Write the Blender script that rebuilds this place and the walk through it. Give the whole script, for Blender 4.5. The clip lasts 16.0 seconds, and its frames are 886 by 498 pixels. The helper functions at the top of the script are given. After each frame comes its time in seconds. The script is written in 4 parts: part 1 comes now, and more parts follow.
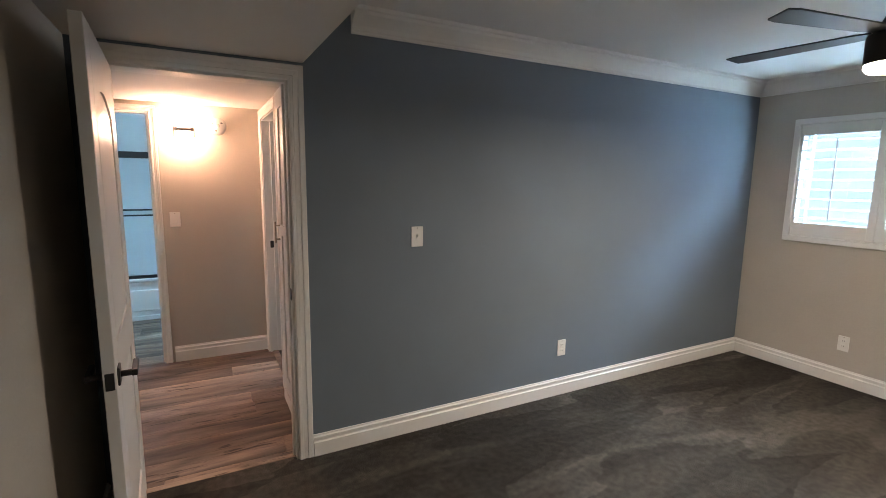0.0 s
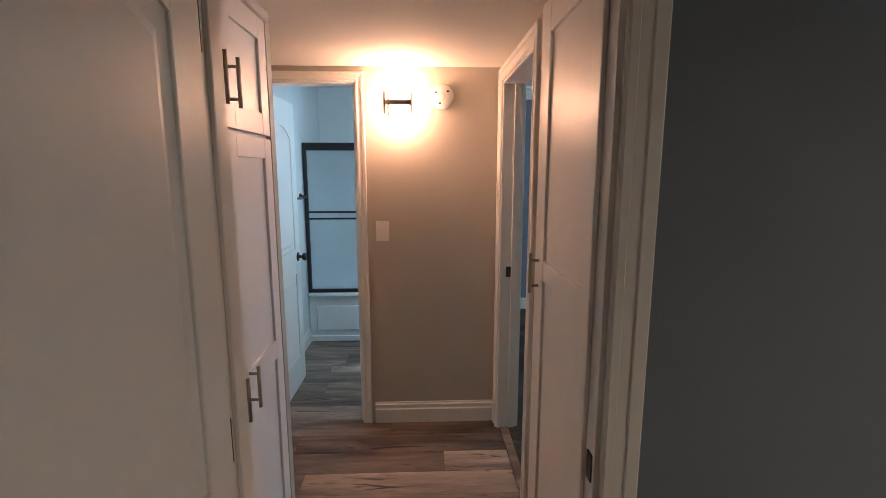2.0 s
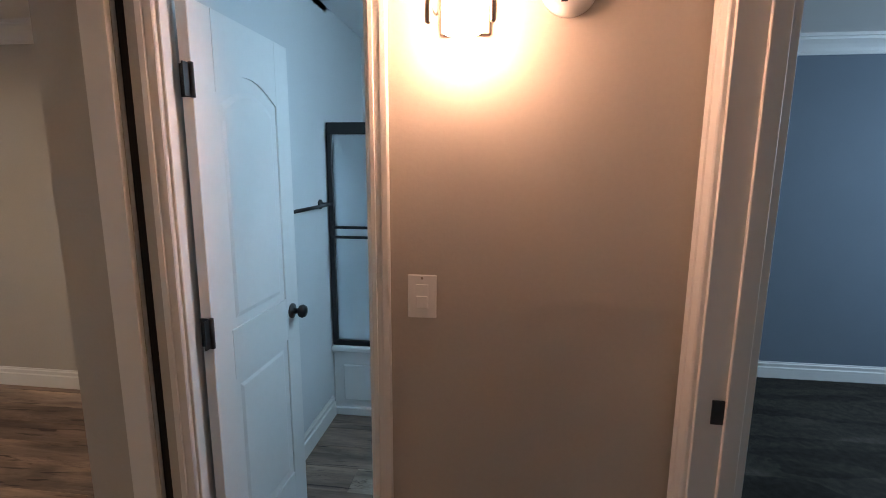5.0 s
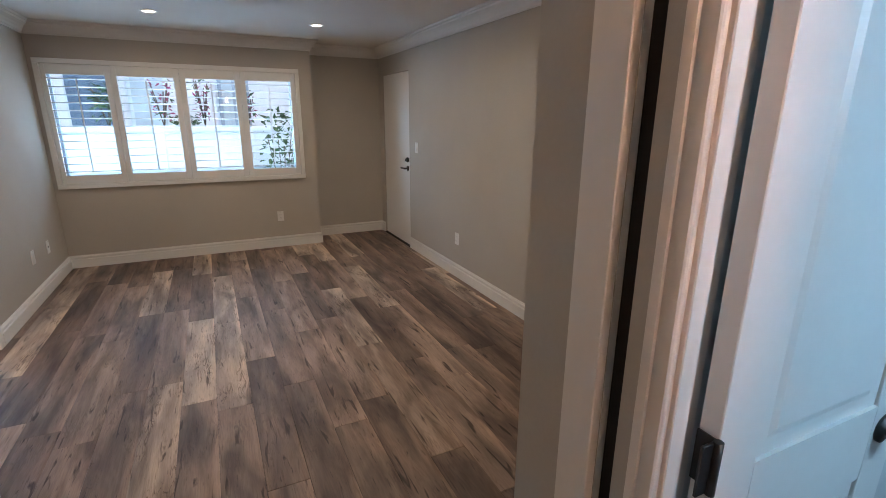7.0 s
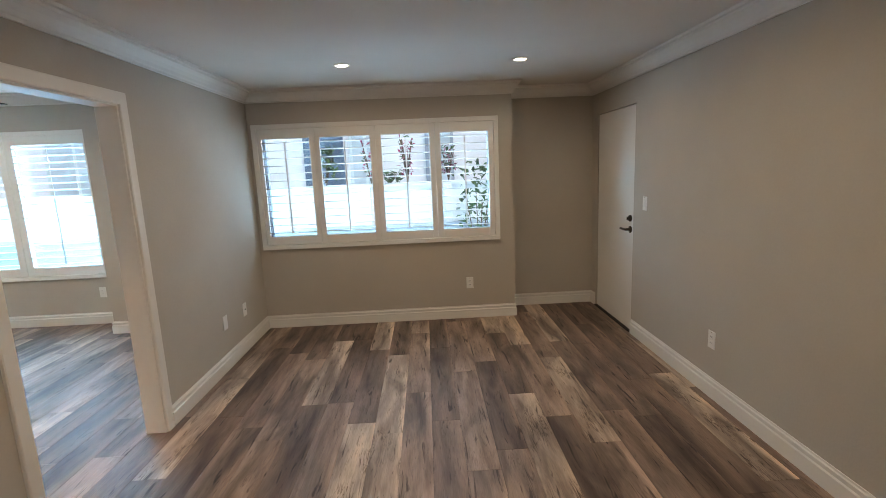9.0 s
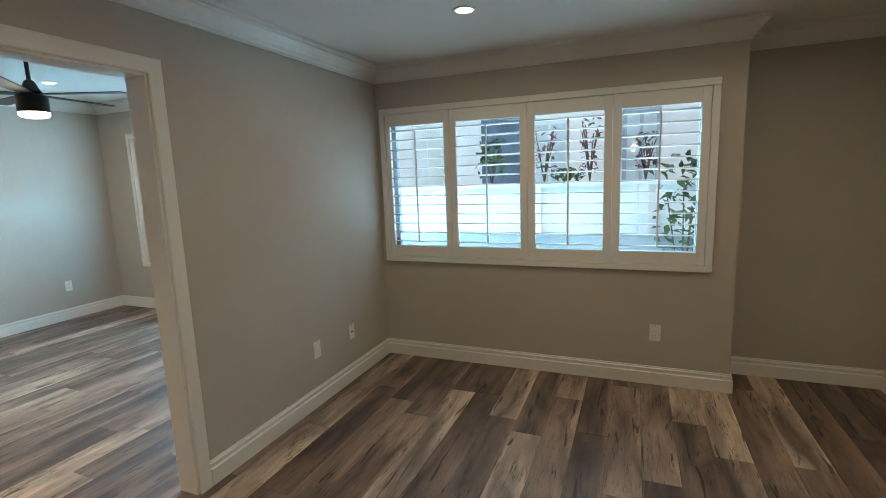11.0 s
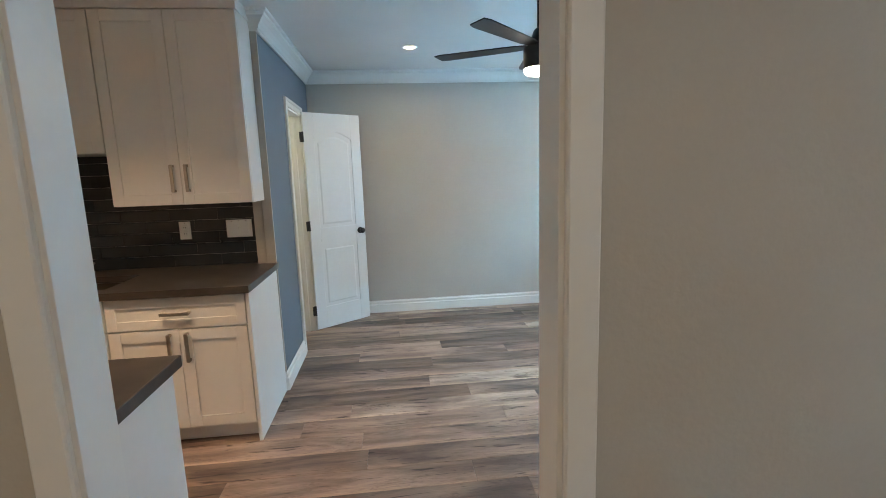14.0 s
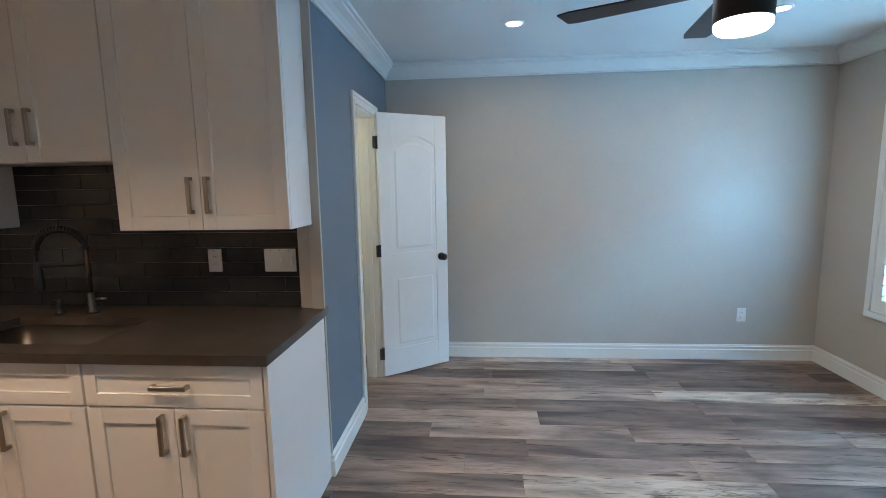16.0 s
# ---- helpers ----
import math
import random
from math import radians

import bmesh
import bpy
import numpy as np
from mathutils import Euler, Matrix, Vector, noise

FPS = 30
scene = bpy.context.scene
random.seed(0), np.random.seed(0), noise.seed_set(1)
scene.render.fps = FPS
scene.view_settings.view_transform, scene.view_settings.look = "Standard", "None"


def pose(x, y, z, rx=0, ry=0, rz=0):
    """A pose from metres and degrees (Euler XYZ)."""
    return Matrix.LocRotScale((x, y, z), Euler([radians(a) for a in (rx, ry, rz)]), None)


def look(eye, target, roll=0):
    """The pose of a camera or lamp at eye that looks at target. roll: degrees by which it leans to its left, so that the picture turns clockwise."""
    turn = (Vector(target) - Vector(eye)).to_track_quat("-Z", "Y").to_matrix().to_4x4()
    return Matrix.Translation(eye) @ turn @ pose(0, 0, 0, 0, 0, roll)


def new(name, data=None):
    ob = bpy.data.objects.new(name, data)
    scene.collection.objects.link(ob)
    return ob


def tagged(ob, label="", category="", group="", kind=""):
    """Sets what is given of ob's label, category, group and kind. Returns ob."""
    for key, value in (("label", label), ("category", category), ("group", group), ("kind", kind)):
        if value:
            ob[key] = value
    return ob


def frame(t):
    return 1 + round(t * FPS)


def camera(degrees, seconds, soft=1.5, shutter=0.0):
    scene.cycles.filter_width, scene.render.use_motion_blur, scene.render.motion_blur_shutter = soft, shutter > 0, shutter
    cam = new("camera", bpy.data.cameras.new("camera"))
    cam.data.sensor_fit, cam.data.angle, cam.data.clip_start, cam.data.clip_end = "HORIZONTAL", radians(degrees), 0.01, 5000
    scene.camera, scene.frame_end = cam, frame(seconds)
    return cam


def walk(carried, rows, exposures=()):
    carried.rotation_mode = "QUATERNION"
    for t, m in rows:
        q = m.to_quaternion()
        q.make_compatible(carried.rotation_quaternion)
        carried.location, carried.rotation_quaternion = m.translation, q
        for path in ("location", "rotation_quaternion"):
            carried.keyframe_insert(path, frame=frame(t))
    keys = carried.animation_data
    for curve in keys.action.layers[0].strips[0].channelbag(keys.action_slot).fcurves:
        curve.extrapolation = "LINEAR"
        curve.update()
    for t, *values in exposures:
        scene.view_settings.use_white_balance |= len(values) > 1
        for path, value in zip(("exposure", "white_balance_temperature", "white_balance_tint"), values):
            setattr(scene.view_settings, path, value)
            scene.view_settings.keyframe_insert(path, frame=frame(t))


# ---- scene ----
cam = camera(86.3, 16.0, soft=0.9)
PATH = [
    (0, (-0.011, -0.107, 1.54), (0.904, 1.647, 1.244), 0.8),
    (0.5, (0.012, 0.277, 1.554), (0.663, 2.144, 1.253), 0.7),
    (1, (0.062, 0.702, 1.516), (0.474, 2.635, 1.208), 0.7),
    (1.5, (0.071, 1.118, 1.523), (0.286, 3.08, 1.196), 0.6),
    (2, (0.064, 1.52, 1.525), (0.147, 3.492, 1.2), 0.0),
    (2.5, (0.091, 1.862, 1.503), (0.094, 3.836, 1.18), -0.4),
    (3, (0.11, 2.138, 1.496), (0.065, 4.112, 1.179), -0.5),
    (3.2, (0.099, 2.262, 1.489), (0.046, 4.237, 1.175), -0.7),
    (5.3, (-0.002, 3.145, 1.523), (-0.352, 5.081, 1.164), 1.0),
    (5.5, (-0.047, 3.214, 1.516), (-0.564, 5.105, 1.116), 1.2),
    (6, (-0.202, 3.365, 1.516), (-1.178, 5.035, 1.01), 1.4),
    (6.4, (-0.318, 3.488, 1.502), (-1.665, 4.862, 0.957), 1.7),
    (6.5, (-0.35, 3.515, 1.505), (-1.784, 4.798, 0.959), 1.5),
    (7, (-0.467, 3.679, 1.53), (-2.201, 4.52, 0.993), 0.3),
    (7.5, (-0.64, 3.773, 1.561), (-2.502, 4.303, 1.061), 0.0),
    (8, (-0.949, 3.783, 1.571), (-2.867, 4.14, 1.13), -0.4),
    (8.2, (-1.062, 3.815, 1.575), (-2.994, 4.12, 1.158), -0.9),
    (10.3, (-2.468, 4.122, 1.535), (-4.397, 3.677, 1.254), -3.1),
    (10.5, (-2.592, 4.156, 1.537), (-4.5, 3.628, 1.254), -3.0),
    (11, (-2.879, 4.204, 1.517), (-4.707, 3.456, 1.205), -2.1),
    (11.5, (-3.179, 4.171, 1.507), (-4.86, 3.139, 1.18), -2.0),
    (12, (-3.46, 4.07, 1.524), (-4.897, 2.724, 1.175), -2.3),
    (12.5, (-3.7, 3.972, 1.493), (-4.811, 2.342, 1.162), -2.2),
    (13, (-3.857, 3.676, 1.458), (-4.642, 1.867, 1.122), -2.9),
    (13.5, (-3.978, 3.372, 1.449), (-4.496, 1.47, 1.112), -2.9),
    (14, (-4.05, 3.112, 1.472), (-4.257, 1.148, 1.154), -1.9),
    (14.5, (-4.033, 2.846, 1.487), (-3.969, 0.868, 1.202), -1.2),
    (15, (-4.016, 2.623, 1.497), (-3.755, 0.658, 1.232), -1.2),
    (15.5, (-4.032, 2.389, 1.501), (-3.7, 0.434, 1.242), -1.5),
    (16, (-4.05, 2.14, 1.521), (-3.889, 0.165, 1.248), -1.0),
]
walk(cam, [(t, look(eye, target, roll)) for t, eye, target, roll in PATH],
     exposures=[(0.0, 1.2, 6600, 14), (1.0, 1.25, 6600, 14), (1.5, 0.85, 6800, 16), (2.2, 0.4, 7100, 20), (3.0, 0.1, 7100, 21), (5.3, 0.15, 6500, 17), (6.0, 0.2, 6200, 15),
                (7.0, 0.3, 6200, 15), (8.0, 0.45, 6700, 16), (10.4, 0.0, 6650, 3), (11.5, -0.2, 6600, 3), (12.0, -0.3, 6450, 3), (12.5, -0.2, 6400, 4), (13.5, 0.0, 6600, 8), (14.0, 0.05, 6400, 8), (15.0, -0.05, 5800, 7), (16.0, -0.05, 5750, 9)])

# ---------------------------------------------------------------- light
world = bpy.data.worlds.new("world")
scene.world = world
world.use_nodes = True
wn = world.node_tree
sky = wn.nodes.new("ShaderNodeTexSky")
sky.sky_type = "NISHITA"
sky.sun_disc = False
sky.sun_elevation, sky.sun_rotation = radians(52), radians(58)
wn.links.new(sky.outputs[0], wn.nodes["Background"].inputs[0])
wn.nodes["Background"].inputs[1].default_value = 0.15


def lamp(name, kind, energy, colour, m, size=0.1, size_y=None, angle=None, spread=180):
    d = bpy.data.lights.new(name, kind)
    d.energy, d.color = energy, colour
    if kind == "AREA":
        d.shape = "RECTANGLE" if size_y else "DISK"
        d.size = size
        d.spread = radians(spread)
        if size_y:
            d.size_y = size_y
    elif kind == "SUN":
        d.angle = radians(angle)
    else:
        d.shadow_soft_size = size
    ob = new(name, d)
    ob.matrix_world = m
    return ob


lamp("sun", "SUN", 1.7, (1, 0.95, 0.88), look((0, 0, 10), (-1.6, -1.0, 7.6)), angle=1.0)
DAY = (0.46, 0.74, 1.0)
CAN = (1.0, 0.79, 0.55)
lamp("sky_light_living", "AREA", 100, DAY, look((-7.25, 3.5, 2.75), (-5.6, 3.5, 1.0)), 2.4, 0.9)
lamp("sky_light_dining", "AREA", 1150, (0.32, 0.68, 1.0), look((-7.75, -0.45, 2.85), (-6.0, -0.45, 0.9)), 1.9, 1.0)
lamp("sky_light_bedroom", "AREA", 720, DAY, look((5.25, 1.45, 2.85), (3.8, 1.45, 1.2)), 1.3, 0.9)
# added lamps low outside two windows, in place of light bounced off the paving
lamp("bounce_fill_dining", "AREA", 400, (0.26, 0.62, 1.0), look((-7.5, -0.45, 0.05), (-5.6, -0.45, 2.3)), 1.8, 0.7)
lamp("bounce_fill_living", "AREA", 130, DAY, look((-7.1, 3.5, 0.25), (-5.2, 3.5, 2.3)), 2.3, 0.6)
# added fill lamps before solid walls, for daylight from unseen windows
lamp("bath_fill", "AREA", 19, (0.45, 0.76, 1.0), look((0.44, 5.0, 1.75), (-0.9, 5.0, 1.0)), 0.5, 0.7)
lamp("back_bedroom_fill", "AREA", 45, DAY, look((3.9, 5.2, 1.6), (1.0, 5.6, 1.0)), 1.2, 1.0)

# ---------------------------------------------------------------- materials


def nodes_of(name):
    m = bpy.data.materials.new(name)
    m.use_nodes = True
    nt = m.node_tree
    return m, nt, nt.nodes["Principled BSDF"]


def noise_tex(nt, scale, detail=4, coord="Object", stretch=None, rough=0.5):
    tc = nt.nodes.new("ShaderNodeTexCoord")
    src = tc.outputs[coord]
    if stretch:
        mp = nt.nodes.new("ShaderNodeMapping")
        mp.inputs["Scale"].default_value = stretch
        nt.links.new(src, mp.inputs[0])
        src = mp.outputs[0]
    n = nt.nodes.new("ShaderNodeTexNoise")
    n.inputs["Scale"].default_value, n.inputs["Detail"].default_value = scale, detail
    n.inputs["Roughness"].default_value = rough
    nt.links.new(src, n.inputs["Vector"])
    return n


def ramp(nt, src, stops):
    r = nt.nodes.new("ShaderNodeValToRGB")
    e = r.color_ramp.elements
    while len(e) < len(stops):
        e.new(0.5)
    for el, (p, c) in zip(e, stops):
        el.position, el.color = p, (*c, 1)
    nt.links.new(src, r.inputs[0])
    return r


def mixed(nt, a, b, fac, mode="MIX"):
    m = nt.nodes.new("ShaderNodeMix")
    m.data_type, m.blend_type = "RGBA", mode
    for sock, v in ((m.inputs[0], fac), (m.inputs[6], a), (m.inputs[7], b)):
        if isinstance(v, (int, float)):
            sock.default_value = v
        elif isinstance(v, tuple):
            sock.default_value = (*v, 1)
        else:
            nt.links.new(v, sock)
    return m.outputs[2]


def bump(nt, b, src, strength, dist):
    n = nt.nodes.new("ShaderNodeBump")
    n.inputs["Strength"].default_value, n.inputs["Distance"].default_value = strength, dist
    nt.links.new(src, n.inputs["Height"])
    nt.links.new(n.outputs[0], b.inputs["Normal"])


def surface(name, colour, rough=0.5, metal=0.0, vary=0.06, grain=60, relief=0.1, dist=0.001, large=2.0, spec=0.5):
    """A plain material with small and large variation and fine relief."""
    m, nt, b = nodes_of(name)
    dark = tuple(c * (1 - vary) for c in colour)
    light = tuple(min(1, c * (1 + vary)) for c in colour)
    big = noise_tex(nt, large, 3)
    fine = noise_tex(nt, grain, 3)
    c1 = ramp(nt, big.outputs[0], [(0.35, dark), (0.65, light)]).outputs[0]
    c2 = ramp(nt, fine.outputs[0], [(0.3, (1 - vary,) * 3), (0.7, (1, 1, 1))]).outputs[0]
    nt.links.new(mixed(nt, c1, c2, 1.0, "MULTIPLY"), b.inputs["Base Color"])
    b.inputs["Roughness"].default_value, b.inputs["Metallic"].default_value = rough, metal
    b.inputs["Specular IOR Level"].default_value = spec
    if relief:
        bump(nt, b, fine.outputs[0], relief, dist)
    return m


def glow(name, colour, strength):
    m, nt, b = nodes_of(name)
    b.inputs["Base Color"].default_value = (0.9, 0.9, 0.9, 1)
    b.inputs["Emission Color"].default_value = (*colour, 1)
    b.inputs["Emission Strength"].default_value = strength
    return m


def glass(name, tint=(1, 1, 1), rough=0.0):
    m, nt, b = nodes_of(name)
    b.inputs["Base Color"].default_value = (*tint, 1)
    b.inputs["Transmission Weight"].default_value = 1
    b.inputs["Roughness"].default_value, b.inputs["IOR"].default_value = rough, 1.45
    return m


def plank_material():
    m, nt, b = nodes_of("plank_vinyl")
    info = nt.nodes.new("ShaderNodeObjectInfo")
    tc = nt.nodes.new("ShaderNodeTexCoord")
    shift = nt.nodes.new("ShaderNodeVectorMath")
    shift.operation = "MULTIPLY_ADD"
    nt.links.new(info.outputs["Random"], shift.inputs[0])
    shift.inputs[1].default_value = (37.0, 91.0, 13.0)
    nt.links.new(tc.outputs["Object"], shift.inputs[2])

    def tex(scale, stretch, detail, distort=0.0):
        mp = nt.nodes.new("ShaderNodeMapping")
        mp.inputs["Scale"].default_value = stretch
        nt.links.new(shift.outputs[0], mp.inputs[0])
        n = nt.nodes.new("ShaderNodeTexNoise")
        n.inputs["Scale"].default_value, n.inputs["Detail"].default_value = scale, detail
        n.inputs["Distortion"].default_value = distort
        nt.links.new(mp.outputs[0], n.inputs["Vector"])
        return n.outputs[0]
    tone = ramp(nt, info.outputs["Random"], [(0.0, (0.165, 0.118, 0.094)), (0.4, (0.25, 0.185, 0.147)), (0.70, (0.34, 0.256, 0.202)),
                                             (0.84, (0.37, 0.283, 0.223)), (0.87, (0.52, 0.425, 0.335)), (1.0, (0.58, 0.48, 0.38))])
    streak = ramp(nt, tex(1.0, (1.3, 10, 1), 6, 0.9), [(0.3, (0.52, 0.47, 0.45)), (0.48, (0.9, 0.87, 0.85)), (0.58, (1.08, 1.05, 1.02)), (0.72, (1.32, 1.28, 1.22))])
    cloud = ramp(nt, tex(1.0, (1.5, 6.0, 1), 4, 0.6), [(0.34, (0.32, 0.29, 0.30)), (0.5, (0.88, 0.86, 0.86)), (0.64, (1.22, 1.18, 1.15))])
    fine = ramp(nt, tex(1.0, (14, 190, 1), 3), [(0.35, (0.86, 0.85, 0.84)), (0.6, (1.04, 1.04, 1.04))])
    knots = ramp(nt, tex(1.0, (3.2, 30.0, 1), 5, 0.8), [(0.32, (0.16, 0.12, 0.10)), (0.38, (1, 1, 1))])
    cracks = ramp(nt, tex(1.0, (8.0, 95.0, 1), 4, 0.9), [(0.29, (0.25, 0.2, 0.17)), (0.35, (1, 1, 1))])
    c = mixed(nt, tone.outputs[0], streak.outputs[0], 1.0, "MULTIPLY")
    c = mixed(nt, c, cloud.outputs[0], 0.85, "MULTIPLY")
    c = mixed(nt, c, fine.outputs[0], 1.0, "MULTIPLY")
    c = mixed(nt, c, knots.outputs[0], 0.9, "MULTIPLY")
    c = mixed(nt, c, cracks.outputs[0], 0.8, "MULTIPLY")
    # wavy dark grain lines in patches, strongest on the pale boards
    line = ramp(nt, tex(1.0, (4.5, 34.0, 1), 3, 1.6), [(0.455, (1, 1, 1)), (0.49, (0.26, 0.2, 0.16)), (0.505, (0.26, 0.2, 0.16)), (0.54, (1, 1, 1))])
    patch = ramp(nt, tex(1.0, (2.6, 9.0, 1), 3, 0.5), [(0.5, (0, 0, 0)), (0.6, (1, 1, 1))])
    pale = ramp(nt, info.outputs["Random"], [(0.83, (0.4,) * 3), (0.87, (1, 1, 1))])
    c = mixed(nt, c, mixed(nt, (1, 1, 1), line.outputs[0], mixed(nt, patch.outputs[0], pale.outputs[0], 1.0, "MULTIPLY")), 0.9, "MULTIPLY")
    # lighter strip along one long edge of each board
    sep = nt.nodes.new("ShaderNodeSeparateXYZ")
    nt.links.new(tc.outputs["Object"], sep.inputs[0])
    edge = nt.nodes.new("ShaderNodeMath")
    edge.operation = "MULTIPLY_ADD"
    nt.links.new(tex(1.0, (1.5, 3.0, 1), 3), edge.inputs[0])
    edge.inputs[1].default_value = 0.07
    nt.links.new(sep.outputs[1], edge.inputs[2])
    strip = ramp(nt, edge.outputs[0], [(0.0, (0.9, 0.9, 0.92)), (0.085, (1.0, 1.0, 1.0)), (0.118, (1.26, 1.23, 1.18))])
    c = mixed(nt, c, strip.outputs[0], 1.0, "MULTIPLY")
    nt.links.new(c, b.inputs["Base Color"])
    r = ramp(nt, tex(1.0, (3, 40, 1), 3), [(0.3, (0.44,) * 3), (0.7, (0.60,) * 3)])
    nt.links.new(r.outputs[0], b.inputs["Roughness"])
    bump(nt, b, tex(1.0, (10, 150, 1), 3), 0.25, 0.001)
    return m


def carpet_material():
    m, nt, b = nodes_of("carpet_pile")
    fine = noise_tex(nt, 260, 3)
    mid = noise_tex(nt, 28, 5)
    band = noise_tex(nt, 1.0, 3, stretch=(1.0, 3.4, 1.0))
    band.inputs["Distortion"].default_value = 0.7
    c = ramp(nt, band.outputs[0], [(0.38, (0.054, 0.047, 0.040)), (0.5, (0.068, 0.060, 0.051)), (0.57, (0.094, 0.083, 0.070))]).outputs[0]
    tc = nt.nodes.new("ShaderNodeTexCoord")
    mp = nt.nodes.new("ShaderNodeMapping")
    mp.inputs["Scale"].default_value = (0.9, 4.2, 1.0)
    mp.inputs["Rotation"].default_value = (0, 0, radians(8))
    nt.links.new(tc.outputs["Object"], mp.inputs[0])
    warp = nt.nodes.new("ShaderNodeVectorMath")
    warp.operation = "MULTIPLY_ADD"
    nt.links.new(noise_tex(nt, 9.0, 4).outputs["Color"], warp.inputs[0])
    warp.inputs[1].default_value = (0.30, 0.22, 0.0)
    nt.links.new(mp.outputs[0], warp.inputs[2])
    cell = nt.nodes.new("ShaderNodeTexVoronoi")
    cell.distance = "EUCLIDEAN"
    cell.inputs["Scale"].default_value = 1.1
    nt.links.new(warp.outputs[0], cell.inputs["Vector"])
    sepc = nt.nodes.new("ShaderNodeSeparateColor")
    nt.links.new(cell.outputs["Color"], sepc.inputs[0])
    c = mixed(nt, c, ramp(nt, sepc.outputs[0], [(0.40, (0.80,) * 3), (0.66, (1.22,) * 3)]).outputs[0], 1.0, "MULTIPLY")
    c = mixed(nt, c, ramp(nt, mid.outputs[0], [(0.3, (0.7,) * 3), (0.7, (1.15,) * 3)]).outputs[0], 1.0, "MULTIPLY")
    c = mixed(nt, c, ramp(nt, fine.outputs[0], [(0.3, (0.55,) * 3), (0.7, (1.25,) * 3)]).outputs[0], 1.0, "MULTIPLY")
    nt.links.new(c, b.inputs["Base Color"])
    b.inputs["Roughness"].default_value = 0.95
    b.inputs["Specular IOR Level"].default_value = 0.1
    bump(nt, b, fine.outputs[0], 0.9, 0.006)
    return m


BEIGE = surface("beige_wall_paint", (0.50, 0.462, 0.405), 0.72, vary=0.03, grain=75, relief=0.22, dist=0.003, spec=0.3)
BLUE = surface("slate_blue_wall_paint", (0.165, 0.20, 0.24), 0.7, vary=0.03, grain=140, relief=0.16, dist=0.002, spec=0.3)
BATH = surface("bath_wall_paint", (0.67, 0.69, 0.69), 0.6, vary=0.02, grain=120, relief=0.1, dist=0.002)
CREAM = surface("closet_wall_paint", (0.75, 0.72, 0.58), 0.7, vary=0.02, grain=120, relief=0.1, dist=0.002)
CEIL = surface("ceiling_paint", (0.76, 0.74, 0.70), 0.85, vary=0.02, grain=120, relief=0.2, dist=0.002, spec=0.2)
TRIM = surface("white_trim_paint", (0.78, 0.76, 0.72), 0.38, vary=0.02, grain=30, relief=0.05)
DOORW = surface("white_door_paint", (0.80, 0.80, 0.78), 0.36, vary=0.02, grain=35, relief=0.06)
CAB = surface("white_cabinet_lacquer", (0.76, 0.74, 0.71), 0.4, vary=0.02, grain=30, relief=0.04)
BLACK = surface("black_metal", (0.012, 0.012, 0.013), 0.4, 0.0, vary=0.2, relief=0.03)
STEEL = surface("brushed_nickel", (0.40, 0.355, 0.30), 0.33, 1.0, vary=0.08, grain=220, relief=0.05)
BRONZE = surface("dark_bronze", (0.085, 0.068, 0.052), 0.35, 1.0, vary=0.1, grain=200, relief=0.03)
SINK = surface("brushed_steel", (0.20, 0.175, 0.15), 0.30, 1.0, vary=0.08, grain=260, relief=0.06)
QUARTZ = surface("dark_brown_quartz", (0.062, 0.052, 0.045), 0.3, vary=0.25, grain=320, relief=0.01, large=9)
TILE = surface("charcoal_glass_tile", (0.022, 0.027, 0.032), 0.16, vary=0.2, grain=12, relief=0.05, dist=0.002)
# grout colour lightened to take in the gloss along the tiles
GROUT = surface("gloss_lightened_grout", (0.46, 0.46, 0.45), 0.9, vary=0.1, grain=200, relief=0.4)
PLATE = surface("white_plastic", (0.80, 0.79, 0.76), 0.35, vary=0.01, relief=0)
FANB = surface("black_fan_blade", (0.02, 0.019, 0.02), 0.42, vary=0.2, grain=50, relief=0.05)
APPL = surface("black_stainless", (0.05, 0.048, 0.047), 0.32, 0.7, vary=0.1, grain=200, relief=0.02)
# near black; fills some openings in place of the shade inside them
DARK = surface("near_black_fill", (0.02, 0.018, 0.016), 0.9, relief=0)
TUBW = surface("white_tub_acrylic", (0.82, 0.84, 0.84), 0.22, vary=0.01, grain=10, relief=0)
SUB = surface("floor_underlay", (0.02, 0.017, 0.015), 0.9, relief=0)
LOUV = surface("white_shutter_paint", (0.80, 0.79, 0.76), 0.4, vary=0.015, grain=30, relief=0.02)
ALU = surface("bluish_aluminium_frame", (0.35, 0.40, 0.46), 0.45, 0.4, vary=0.05)
GLASS = glass("window_glass")
FROST = glass("frosted_shower_glass", (0.86, 0.93, 0.96), 0.32)
STUCCO = surface("white_painted_brick", (0.80, 0.81, 0.82), 0.8, vary=0.05, grain=25, relief=0.5, dist=0.01)
SIDING = surface("pale_grey_siding", (0.68, 0.74, 0.74), 0.7, vary=0.05, grain=20, relief=0.2)
SHADE = surface("blue_grey_shutter_paint", (0.10, 0.15, 0.22), 0.5, vary=0.08, grain=20, relief=0.1)
CONC = surface("concrete_paving", (0.36, 0.37, 0.38), 0.85, vary=0.12, grain=40, relief=0.4, dist=0.004)
LEAF = surface("green_leaf", (0.055, 0.12, 0.035), 0.5, vary=0.35, grain=8, relief=0)
FLOWER = surface("magenta_flower", (0.38, 0.05, 0.13), 0.6, vary=0.3, grain=8, relief=0)
STEM = surface("brown_stem", (0.12, 0.08, 0.05), 0.8, vary=0.2)
DARKGLASS = surface("dark_window_pane", (0.52, 0.60, 0.64), 0.3, vary=0.1, relief=0)
PLANK = plank_material()
CARPET = carpet_material()
BULB_WARM = glow("sconce_glass_lit", (1.0, 0.575, 0.37), 92)
